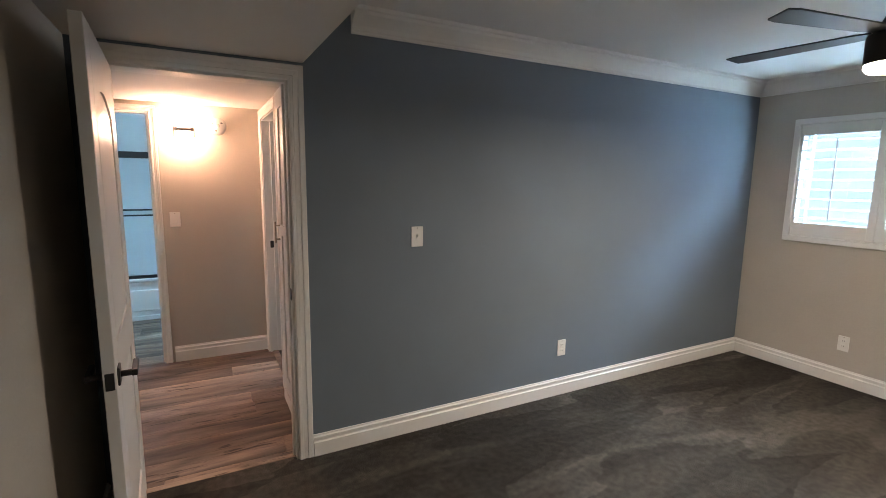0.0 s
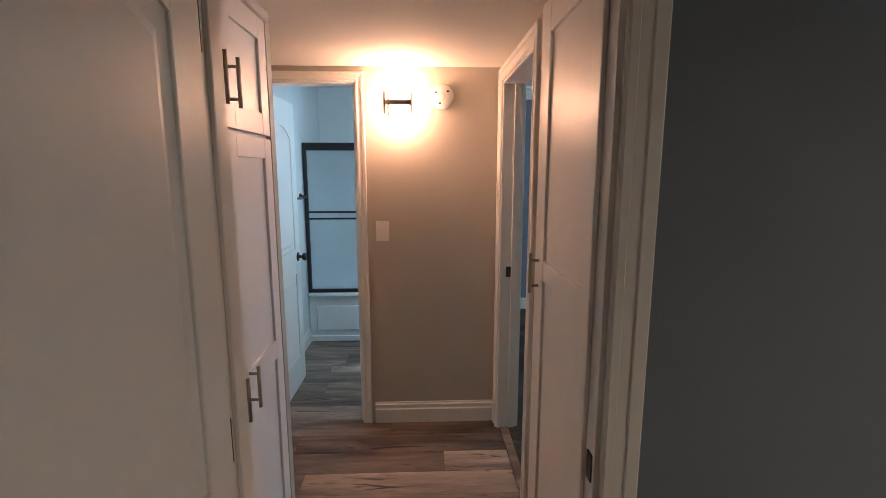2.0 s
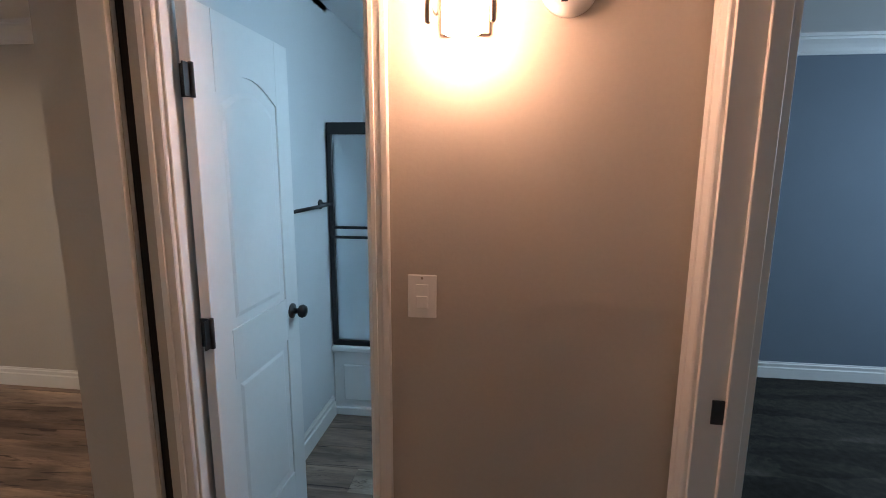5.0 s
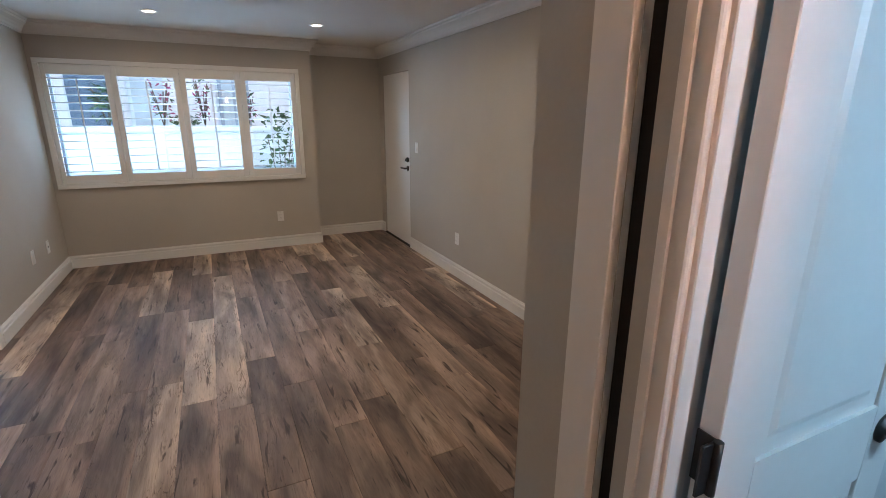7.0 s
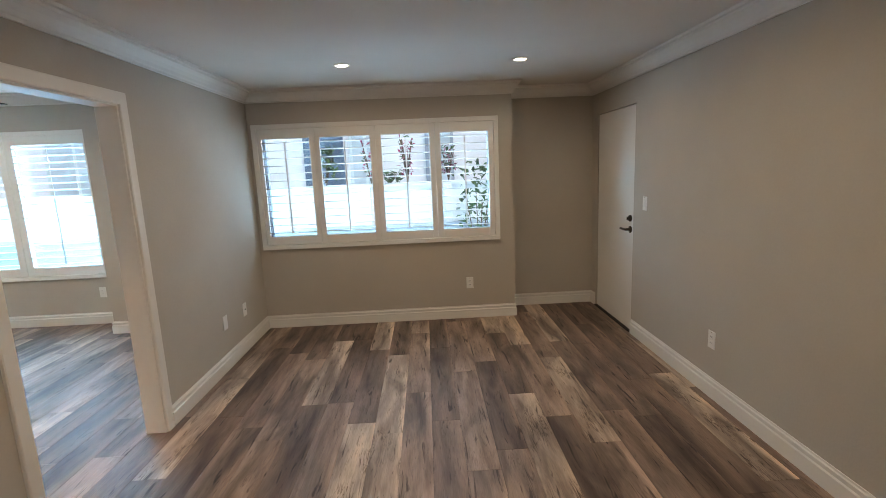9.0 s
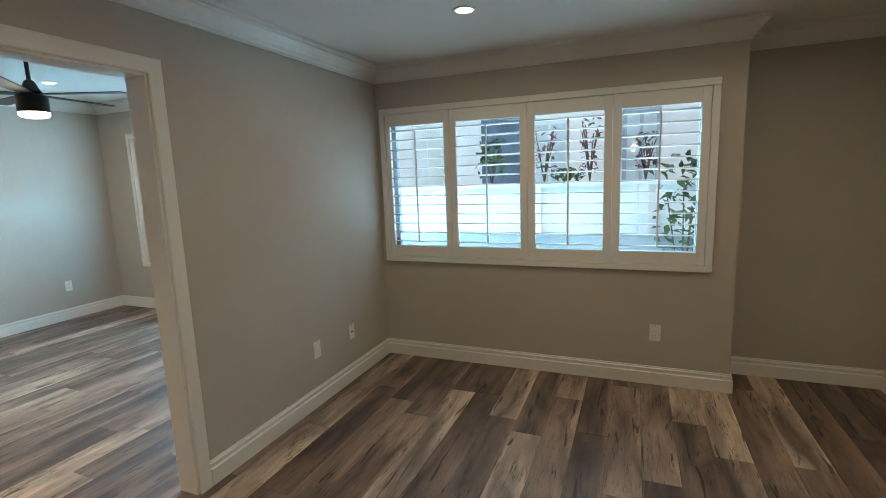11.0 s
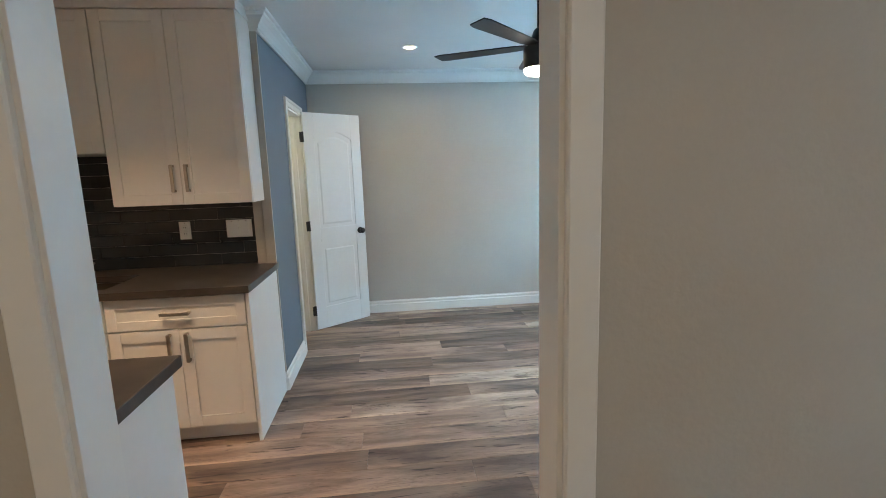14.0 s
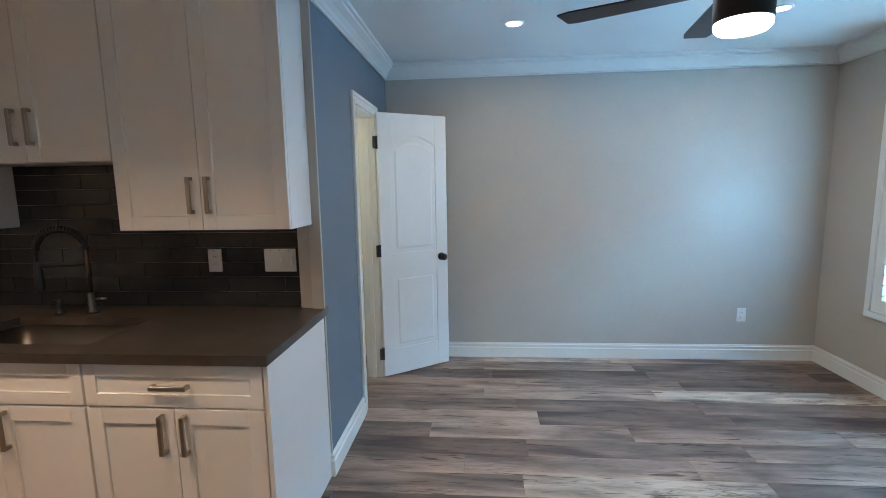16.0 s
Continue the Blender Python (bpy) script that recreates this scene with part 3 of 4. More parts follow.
def panel_door(name, label, hinge, angle, width, height, knob_side=1, lever=False, hinges=True, flip=1):
    """A two-panel door with an arched upper panel; the leaf runs along its own x from the hinge, thickness in y."""
    root = thing(name, (0, 0, 0), label, "door")
    th, st = 0.035, 0.105
    put = lambda u, z, d: (u, d, z)
    mid0, mid1, bot, top = 0.82, 0.99, 0.22, height - 0.235
    frame_mesh = B()
    box(frame_mesh, 0, st, -th / 2, th / 2, 0.012, height, 0.002)
    box(frame_mesh, width - st, width, -th / 2, th / 2, 0.012, height, 0.002)
    box(frame_mesh, st, width - st, -th / 2, th / 2, 0.012, bot)
    box(frame_mesh, st, width - st, -th / 2, th / 2, mid0, mid1)
    arch = arch_top(st, width - st, 0, top, 0.07)[2:]
    prism(frame_mesh, [(st, height), (width - st, height)] + arch, -th / 2, th / 2, put)
    leaf = part("leaf", frame_mesh, DOORW, root)
    for z0, z1, rise in ((mid1, top, 0.07), (bot, mid0, 0)):
        bm = B()
        box(bm, st - 0.004, width - st + 0.004, -0.0105, 0.0105, z0 - 0.004, z1 + rise + 0.01)
        g = 0.032
        out = arch_top(st + g, width - st - g, z0 + g, z1 - g, rise * 0.8) if rise else [(st + g, z0 + g), (width - st - g, z0 + g), (width - st - g, z1 - g), (st + g, z1 - g)]
        cx, cz = width / 2, (z0 + z1) / 2
        for sg in (-1, 1):
            a = [bm.verts.new((u, sg * 0.0105, z)) for u, z in out]
            b = [bm.verts.new((cx + (u - cx) * 0.92, sg * 0.0155, cz + (z - cz) * 0.955)) for u, z in out]
            n = len(a)
            for i in range(n):
                bm.faces.new((a[i], a[(i + 1) % n], b[(i + 1) % n], b[i]))
            bm.faces.new(b)
        bmesh.ops.recalc_face_normals(bm, faces=bm.faces)
        part("panel", bm, DOORW, leaf)
    kz, kx = (0.90 if lever else 0.93), width - 0.062
    for sg in (-1, 1):
        bm = B()
        if lever:
            box(bm, kx - 0.030, kx + 0.030, sg * th / 2, sg * (th / 2 + 0.007), kz - 0.030, kz + 0.030, 0.003)
            cyl(bm, (kx, sg * th / 2, kz), (kx, sg * (th / 2 + 0.05), kz), 0.010)
            box(bm, kx - 0.105, kx + 0.010, sg * (th / 2 + 0.036), sg * (th / 2 + 0.054), kz - 0.011, kz + 0.011, 0.004, 2)
            part("lever_handle", bm, BLACK, root, "black square lever handle")
        else:
            lathe(bm, (kx, 0, kz), [(0.031, sg * th / 2), (0.031, sg * (th / 2 + 0.006)), (0.012, sg * (th / 2 + 0.009)), (0.011, sg * (th / 2 + 0.03)),
                                    (0.024, sg * (th / 2 + 0.036)), (0.028, sg * (th / 2 + 0.048)), (0.022, sg * (th / 2 + 0.060)), (0.006, sg * (th / 2 + 0.063))], 24, "y")
            part("door_knob", bm, BLACK, root, "round black door knob")
    bm = B()
    box(bm, width - 0.001, width + 0.0025, -0.0125, 0.0125, kz - 0.028, kz + 0.028, 0.001)
    part("latch_plate", bm, BLACK, root)
    if hinges:
        for z in (0.20, 1.02, height - 0.22):
            bm = B()
            box(bm, -0.004, 0.0005, -th / 2, th / 2, z - 0.045, z + 0.045, 0.0008)
            cyl(bm, (-0.006, flip * (th / 2 + 0.003), z - 0.047), (-0.006, flip * (th / 2 + 0.003), z + 0.047), 0.0075, seg=12)
            box(bm, -0.036, -0.004, flip * (th / 2 - 0.004), flip * (th / 2 + 0.001), z - 0.045, z + 0.045, 0.0008)
            part("hinge", bm, BLACK, root, "black butt hinge")
    root.matrix_basis = pose(hinge[0], hinge[1], 0, 0, 0, angle)
    return root


# hall to bedroom
casing("door_casing_bedroom", "white moulded casing on the blue wall", side("y", -1, 2.37), -0.33, 0.413, 2.0)
casing("door_casing_hall_south", "white moulded casing on the hall side", side("y", 1, 2.49), -0.33, 0.413, 2.0, w=0.06)
lining("jamb_bedroom", "white painted door jamb with stops", "y", -0.33, 0.413, 2.0, 2.37, 2.49, stop=(2.412, 2.45))
panel_door("bedroom_door", "white two-panel arched door with black lever, standing open", (-0.318, 2.36), -87.2, 0.765, 1.985, lever=True, flip=-1)
part("strike_plate", box(B(), 0.398, 0.402, 2.376, 2.402, 0.90, 0.96, 0.001), BLACK, bpy.data.objects["jamb_bedroom"])
one("trim_threshold_back_bedroom", box(B(), 0.515, 0.565, 3.413, 4.137, 0.0, 0.010, 0.004), PLANK, "wood-look transition strip between planks and carpet", "trim")
one("trim_threshold_bedroom", box(B(), -0.317, 0.40, 2.40, 2.44, 0.0, 0.011, 0.004), PLANK, "wood-look transition strip under the bedroom door", "trim")
# bathroom
casing("door_casing_bath", "white moulded casing round the bathroom door", side("y", -1, 4.24), -0.862, -0.305, 2.01, w=0.05)
lining("jamb_bath", "white bathroom door jamb", "y", -0.900, -0.30, 2.01, 4.24, 4.34, stop=(4.262, 4.271))
part("jamb_front", box(B(), -0.888, -0.853, 4.238, 4.272, 0, 1.998, 0.002), TRIM, bpy.data.objects["jamb_bath"])
panel_door("bathroom_door", "white two-panel arched door with black knob, open inwards", (-0.848, 4.318), 89, 0.585, 1.975, flip=-1)
# pocket slot
pk = thing("pocket_door_trim", (-1.0, 4.24, 0), "white trim boards beside a dark pocket door slot", "door trim", "", "structure")
part("trim_board", box(B(), -1.072, -0.992, 4.222, 4.243, 0, 2.04, 0.002), TRIM, pk)
# dark block set into the open slot, its colour stands for shade
part("slot_shade_block", box(B(), -0.989, -0.953, 4.255, 4.31, 0.001, 2.028), DARK, pk, "dark block in place of shade inside the slot")
# back bedroom
casing("door_casing_back_bedroom", "white moulded casing in the hall", side("x", -1, 0.5), 3.40, 4.15, 2.0, w=0.072)
lining("jamb_back_bedroom", "white door jamb with a black strike plate", "x", 3.40, 4.15, 2.0, 0.5, 0.62, stop=(0.56, 0.60))
part("strike_plate", box(B(), 0.532, 0.560, 4.134, 4.1385, 0.93, 0.99, 0.001), BLACK, bpy.data.objects["jamb_back_bedroom"])
# dining opening
casing("opening_casing_living", "white casing round the dining opening", side("y", 1, 2.245), -4.375, -3.45, 1.99, w=0.068, flat=True)
casing("opening_casing_dining", "white casing on the dining side of the opening", side("y", -1, 2.13), -4.375, -3.45, 1.99, w=0.068, flat=True)
lining("jamb_opening", "white lined opening between living room and dining area", "y", -4.375, -3.45, 1.99, 2.13, 2.245)
# closet
casing("door_casing_closet", "white casing on the blue wall", side("x", -1, -3.26), -1.42, -0.86, 2.03, w=0.07)
lining("jamb_closet", "cream white closet door jamb", "x", -1.42, -0.86, 2.03, -3.26, -3.14, stop=(-3.215, -3.18))
panel_door("closet_door", "white two-panel arched door with black knob, half open", (-3.275, -1.405), 216, 0.60, 2.055, flip=-1)
# entry
en = thing("entry_door", (-6.1, 5.77, 0), "flush off-white entry door with bronze lever and deadbolt, closed", "door")
EP = side("y", -1, 5.80)
part("leaf", fbox(B(), EP, -6.54, -5.67, 0.012, 2.03, 0, 0.030, 0.002), TRIM, en)
part("threshold", box(B(), -6.55, -5.66, 5.74, 5.80, 0.0, 0.012, 0.003), DARK, en)
bm = B()
lathe(bm, (-5.735, 5.77, 0.945), [(0.032, 0), (0.032, -0.008), (0.012, -0.012), (0.011, -0.05), (0.003, -0.052)], 24, "y")
box(bm, -5.845, -5.725, 5.712, 5.728, 0.935, 0.955, 0.006, 2)
part("lever_handle", bm, BRONZE, en, "dark bronze lever")
bm = lathe(B(), (-5.735, 5.77, 1.045), [(0.030, 0), (0.030, -0.012), (0.022, -0.02), (0.004, -0.021)], 24, "y")
box(bm, -5.739, -5.731, 5.732, 5.750, 1.03, 1.06, 0.002)
part("deadbolt", bm, BRONZE, en, "round dark bronze deadbolt")

# ---------------------------------------------------------------- shuttered windows


def shutter_window(name, label, sign, pos, y0, y1, z0, z1, panes, pz0, pz1, outer):
    """Plantation shutters in a frame on a wall across x, with the glazed window behind them."""
    put = side("x", sign, pos)
    w = thing(name, put((y0 + y1) / 2, z0, 0), label, "window", "", "structure")
    fw = 0.045
    for a, b, c, d in ((y0, y1, z1 - fw, z1), (y0, y1, z0, z0 + fw), (y0, y0 + fw, z0 + fw, z1 - fw), (y1 - fw, y1, z0 + fw, z1 - fw)):
        bm = fbox(B(), put, a, b, c, d, 0, 0.030, 0.003)
        part("window_frame", bm, LOUV, w)
    n = len(panes)
    edges = [y0 + fw + 0.002] + [(panes[i][1] + panes[i + 1][0]) / 2 for i in range(n - 1)] + [y1 - fw - 0.002]
    pitch, chord = 0.0685, 0.064
    for i, (a, b) in enumerate(panes):
        e0, e1 = edges[i] + 0.001, edges[i + 1] - 0.001
        sh = part("shutter_panel", B(), LOUV, w)
        bm = B()
        fbox(bm, put, e0, a, z0 + fw + 0.002, z1 - fw - 0.002, -0.008, 0.020, 0.002)
        fbox(bm, put, b, e1, z0 + fw + 0.002, z1 - fw - 0.002, -0.008, 0.020, 0.002)
        fbox(bm, put, a, b, z0 + fw + 0.002, pz0, -0.008, 0.020, 0.001)
        fbox(bm, put, a, b, pz1, z1 - fw - 0.002, -0.008, 0.020, 0.001)
        bm.to_mesh(sh.data)
        bm.free()
        count = int((pz1 - pz0 - 0.01) / pitch)
        gap = (pz1 - pz0) / count
        bm = B()
        tilt = radians(4)
        out = [(chord / 2 * math.cos(q), 0.0052 * math.sin(q)) for q in [2 * math.pi * k / 10 for k in range(10)]]
        ends = [[bm.verts.new((sign * (u * math.cos(tilt) - v * math.sin(tilt)), yy, u * math.sin(tilt) + v * math.cos(tilt))) for u, v in out] for yy in (0.001, b - a - 0.001)]
        for k in range(10):
            bm.faces.new((ends[0][k], ends[0][(k + 1) % 10], ends[1][(k + 1) % 10], ends[1][k])).smooth = True
        bm.faces.new(ends[0])
        bm.faces.new(ends[1][::-1])
        bmesh.ops.recalc_face_normals(bm, faces=bm.faces)
        me = bpy.data.meshes.new("louver")
        bm.to_mesh(me)
        bm.free()
        me.materials.append(LOUV)
        for k in range(count):
            lo = new("louver", me)
            lo.parent = sh
            lo.matrix_basis = Matrix.Translation(put(a, pz0 + gap * (k + 0.5), 0.006))
        rod = fbox(B(), put, (a + b) / 2 - 0.006, (a + b) / 2 + 0.006, pz0 + 0.03, pz1 - 0.03, 0.038, 0.047, 0.002)
        part("tilt_rod", rod, LOUV, sh)
    g = outer
    for a, b, c, d in ((g[0], g[1], g[3] - 0.04, g[3]), (g[0], g[1], g[2], g[2] + 0.04), (g[0], g[0] + 0.04, g[2] + 0.04, g[3] - 0.04),
                       (g[1] - 0.04, g[1], g[2] + 0.04, g[3] - 0.04), ((g[0] + g[1]) / 2 - 0.02, (g[0] + g[1]) / 2 + 0.02, g[2] + 0.04, g[3] - 0.04)):
        part("sash_frame", fbox(B(), put, a, b, c, d, -0.105, -0.065, 0.002), ALU, w, "blue-grey metal sash frame")
    m = (g[0] + g[1]) / 2
    for a, b in ((g[0] + 0.04, m - 0.02), (m + 0.02, g[1] - 0.04)):
        p = part("pane", fbox(B(), put, a, b, g[2] + 0.04, g[3] - 0.04, -0.088, -0.084), GLASS, w)
        p.visible_shadow = False
    return w


shutter_window("window_1", "wide white four-panel plantation shutters, louvers open", 1, -6.345, 2.284, 4.68, 0.82, 2.045,
               [(2.37, 2.83), (2.93, 3.42), (3.53, 4.0), (4.11, 4.58)], 0.95, 1.905, (2.34, 4.62, 0.90, 1.97))
shutter_window("window_2", "tall white plantation shutters in the dining area, louvers open", 1, -6.82, -1.40, 0.49, 0.53, 2.12,
               [(-1.27, -0.53), (-0.38, 0.36)], 0.67, 1.98, (-1.33, 0.42, 0.60, 2.05))
shutter_window("window_3", "white plantation shutters in the bedroom, louvers open", -1, 4.33, 0.86, 2.06, 1.075, 2.045,
               [(0.93, 1.41), (1.51, 1.99)], 1.225, 1.915, (0.92, 2.0, 1.13, 1.99))

# ---------------------------------------------------------------- switches, outlets, lamps


def plate(name, label, put, u, z, kind, w=0.072, h=0.117, gangs=1):
    w = w + 0.046 * (gangs - 1)
    t = thing(name, put(u, z - h / 2, 0), label, "outlet" if "outlet" in name else "switch")
    part("cover_plate", fbox(B(), put, u - w / 2, u + w / 2, z - h / 2, z + h / 2, 0, 0.006, 0.002), PLATE, t)
    for g in range(gangs):
        c = u + (g - (gangs - 1) / 2) * 0.046
        k = kind[g] if isinstance(kind, tuple) else kind
        if k == "rocker":
            part("rocker", fbox(B(), put, c - 0.0165, c + 0.0165, z - 0.033, z + 0.033, 0.004, 0.0085, 0.001), PLATE, t)
            part("rocker_paddle", fbox(B(), put, c - 0.0145, c + 0.0145, z - 0.031, z + 0.002, 0.006, 0.0115, 0.001), PLATE, t)
        elif k == "toggle":
            part("toggle_slot", fbox(B(), put, c - 0.006, c + 0.006, z - 0.013, z + 0.013, 0.004, 0.0075, 0.001), PLATE, t)
            part("toggle", fbox(B(), put, c - 0.004, c + 0.004, z - 0.002, z + 0.012, 0.006, 0.018, 0.001), PLATE, t)
        elif k == "duplex":
            for dz in (-0.020, 0.020):
                sock = part("socket", fbox(B(), put, c - 0.0165, c + 0.0165, z + dz - 0.0145, z + dz + 0.0145, 0.004, 0.0078, 0.002), PLATE, t)
                for du in (-0.006, 0.006):
                    part("slot", fbox(B(), put, c + du - 0.001, c + du + 0.001, z + dz - 0.004, z + dz + 0.005, 0.007, 0.0081), DARK, sock)
        elif k == "jack":
            part("jack", fbox(B(), put, c - 0.006, c + 0.006, z - 0.006, z + 0.006, 0.004, 0.010, 0.001), DARK, t)
        part("screw", fbox(B(), put, c - 0.003, c + 0.003, z + h / 2 - 0.012, z + h / 2 - 0.006, 0.005, 0.0068), STEEL, t)
    return t


plate("switch", "white toggle switch on the blue bedroom wall", side("y", -1, 2.37), 1.11, 1.205, "toggle")
plate("outlet", "white outlet low on the blue bedroom wall", side("y", -1, 2.37), 2.245, 0.356, "duplex")
plate("outlet", "white outlet under the bedroom window", side("x", -1, 4.33), 1.555, 0.33, "duplex")
plate("switch", "white rocker switch beside the bathroom door", side("y", -1, 4.24), -0.170, 1.184, "rocker", 0.076)
plate("outlet", "white outlet under the living room window", side("x", 1, -6.345), 4.355, 0.375, "duplex")
plate("outlet", "white blank plate low on the living room wall", side("y", 1, 2.245), -5.36, 0.385, "blank", 0.075)
plate("outlet", "white cable jack plate low on the wall", side("y", 1, 2.245), -5.78, 0.372, "jack")
plate("outlet", "white outlet on the long living room wall", side("y", -1, 5.76), -2.53, 0.40, "duplex")
plate("outlet", "white outlet further along the living room wall", side("y", -1, 5.76), -4.44, 0.385, "duplex")
plate("switch", "white switch beside the entry door", side("y", -1, 5.76), -5.44, 1.20, "rocker")
plate("outlet", "white outlet on the dining wall", side("y", 1, -1.9), -6.222, 0.39, "duplex")
plate("outlet", "white outlet beside the dining window", side("x", 1, -6.82), 0.30, 0.36, "duplex")


def downlight(x, y, z, power=4.2, colour=CAN, spread=170):
    t = thing("downlight", (x, y, z), "small round recessed ceiling downlight, lit", "ceiling light", "recessed downlights")
    part("trim_ring", lathe(B(), (x, y, z), [(0.045, -0.002), (0.047, -0.006), (0.056, -0.007), (0.062, -0.003), (0.062, 0.0)], 32), PLATE, t)
    part("lens", lathe(B(), (x, y, z), [(0.046, 0.0), (0.046, -0.005), (0.02, -0.006)], 24), BULB_CAN, t)
    lamp("downlight_beam", "AREA", power, colour, look((x, y, z - 0.012), (x, y, 0)), 0.085, spread=spread)


# the pair at x -2.32 is unseen, added to light the east end
for x, y in ((-5.38, 3.35), (-5.38, 4.72), (-3.85, 3.35), (-3.85, 4.74), (-2.32, 3.35), (-2.32, 4.74)):
    downlight(x, y, LIV)
for x, y in ((-4.262, -0.98), (-5.80, -0.92)):
    downlight(x, y, DIN, 7)
for x, y in ((-2.75, 1.35), (-1.6, 1.35)):
    downlight(x, y, DIN, 12, (1.0, 0.66, 0.40), 112)


def ceiling_fan(x, y, top, turn, low, power):
    t = thing("ceiling_fan", (x, y, top), "black five-blade ceiling fan with a lit round lens", "ceiling fan")
    part("canopy", lathe(B(), (x, y, top), [(0.070, 0), (0.070, -0.016), (0.062, -0.045), (0.040, -0.068), (0.014, -0.074)]), BLACK, t)
    part("downrod", cyl(B(), (x, y, top - 0.05), (x, y, low + 0.21), 0.0125), BLACK, t)
    part("motor_cover", lathe(B(), (x, y, low), [(0.018, 0.245), (0.030, 0.235), (0.052, 0.180), (0.060, 0.172), (0.060, 0.150)]), BLACK, t)
    part("housing", lathe(B(), (x, y, low), [(0.070, 0.150), (0.084, 0.146), (0.088, 0.138), (0.088, 0.040), (0.086, 0.034), (0.076, 0.034)]), BLACK, t)
    part("light_lens", lathe(B(), (x, y, low), [(0.084, 0.038), (0.084, 0.018), (0.074, 0.006), (0.04, 0.0), (0.01, -0.001)]), BULB_FAN, t, "round white glowing lens")
    bm = B()
    out = [(0.07, -0.030), (0.14, -0.042), (0.55, -0.056), (0.59, -0.048), (0.605, 0.040), (0.56, 0.050), (0.14, 0.040), (0.07, 0.030)]
    a = [bm.verts.new((u, v, 0.150 + v * 0.08)) for u, v in out]
    b = [bm.verts.new((u, v, 0.156 + v * 0.08)) for u, v in out]
    bm.faces.new(a[::-1])
    bm.faces.new(b)
    for i in range(len(a)):
        bm.faces.new((a[i], a[(i + 1) % len(a)], b[(i + 1) % len(a)], b[i]))
    me = bpy.data.meshes.new("blade")
    bm.to_mesh(me)
    bm.free()
    me.materials.append(FANB)
    for k in range(5):
        bl = new("blade", me)
        bl.parent = t
        bl.matrix_basis = pose(0, 0, low - top, 0, 0, turn + 72 * k)
    lamp("fan_lamp", "AREA", power, (1.0, 0.86, 0.70), look((x, y, low - 0.006), (x, y, 0)), 0.15)


ceiling_fan(-4.90, 0.45, DIN, 45, 1.99, 9)
ceiling_fan(2.42, 0.80, BED, 25, 1.972, 19)

sc = thing("wall_sconce", (-0.065, 4.24, 1.81), "nickel wall sconce with a glowing frosted glass cylinder", "wall lamp")
part("back_plate", box(B(), -0.125, -0.005, 4.222, 4.24, 1.827, 1.94, 0.004), STEEL, sc)
part("arm", cyl(B(), (-0.065, 4.225, 1.884), (-0.065, 4.186, 1.884), 0.012), STEEL, sc)
part("band", box(B(), -0.130, 0.0, 4.101, 4.107, 1.870, 1.898, 0.002), STEEL, sc)
for x in (-0.134, 0.004):
    part("end_bar", box(B(), x - 0.007, x + 0.007, 4.100, 4.112, 1.822, 1.942, 0.004), STEEL, sc)
    part("end_arm", box(B(), x - 0.005, x + 0.005, 4.110, 4.224, 1.872, 1.896, 0.003), STEEL, sc)
part("glass_shade", lathe(B(), (-0.065, 4.150, 1.884), [(0.040, -0.070), (0.044, -0.066), (0.044, 0.066), (0.040, 0.070)]), BULB_WARM, sc, "frosted glass cylinder, lit")
sd = thing("smoke_detector", (0.173, 4.24, 1.930), "round white smoke detector on the wall", "smoke detector")
part("housing", lathe(B(), (0.173, 4.24, 1.930), [(0.066, 0), (0.066, -0.014), (0.060, -0.028), (0.050, -0.036), (0.012, -0.038)], 40, "y"), PLATE, sd)
part("test_button", lathe(B(), (0.173, 4.203, 1.930), [(0.017, 0.003), (0.017, -0.002), (0.012, -0.004), (0.003, -0.0045)], 24, "y"), PLATE, sd)
for a in (40, 150, 250):
    u, v = 0.173 + 0.04 * math.cos(radians(a)), 1.930 + 0.04 * math.sin(radians(a))
    part("vent", box(B(), u - 0.007, u + 0.007, 4.201, 4.206, v - 0.004, v + 0.004), DARK, sd)

# ---------------------------------------------------------------- cabinets


def bar_pull(parent, put, u, z0, z1, d, upright=True, material=STEEL, flat=True):
    bm = B()
    if upright:
        if flat:
            fbox(bm, put, u - 0.010, u + 0.010, z0, z1, d + 0.024, d + 0.034, 0.003)
            for z in (z0 + 0.008, z1 - 0.008):
                fbox(bm, put, u - 0.008, u + 0.008, z - 0.008, z + 0.008, d, d + 0.028, 0.002)
        else:
            cyl(bm, put(u, z0, d + 0.030), put(u, z1, d + 0.030), 0.006, seg=12)
            for z in (z0 + 0.025, z1 - 0.025):
                cyl(bm, put(u, z, d), put(u, z, d + 0.030), 0.005, seg=10)
    else:
        fbox(bm, put, z0, z1, u - 0.010, u + 0.010, d + 0.024, d + 0.034, 0.003)
        for z in (z0 + 0.008, z1 - 0.008):
            fbox(bm, put, z - 0.008, z + 0.008, u - 0.008, u + 0.008, d, d + 0.028, 0.002)
    return part("handle", bm, material, parent, "brushed nickel bar pull")


def shaker(parent, put, u0, u1, z0, z1, d, rails=(), st=0.062, name="door", th=0.019, material=CAB):
    """A framed door with recessed flat panels; rails: heights (from, to) of cross rails."""
    door = part(name, fbox(B(), put, u0 + st - 0.004, u1 - st + 0.004, z0 + st - 0.004, z1 - st + 0.004, d + 0.002, d + 0.009), material, parent)
    for a, b in ((u0, u0 + st), (u1 - st, u1)):
        part("stile", fbox(B(), put, a, b, z0, z1, d, d + th, 0.0015), material, door)
    for a, b in [(z0, z0 + st), (z1 - st, z1)] + list(rails):
        part("rail", fbox(B(), put, u0 + st, u1 - st, a, b, d + 0.0003, d + th - 0.0003, 0.001), material, door)
    return door


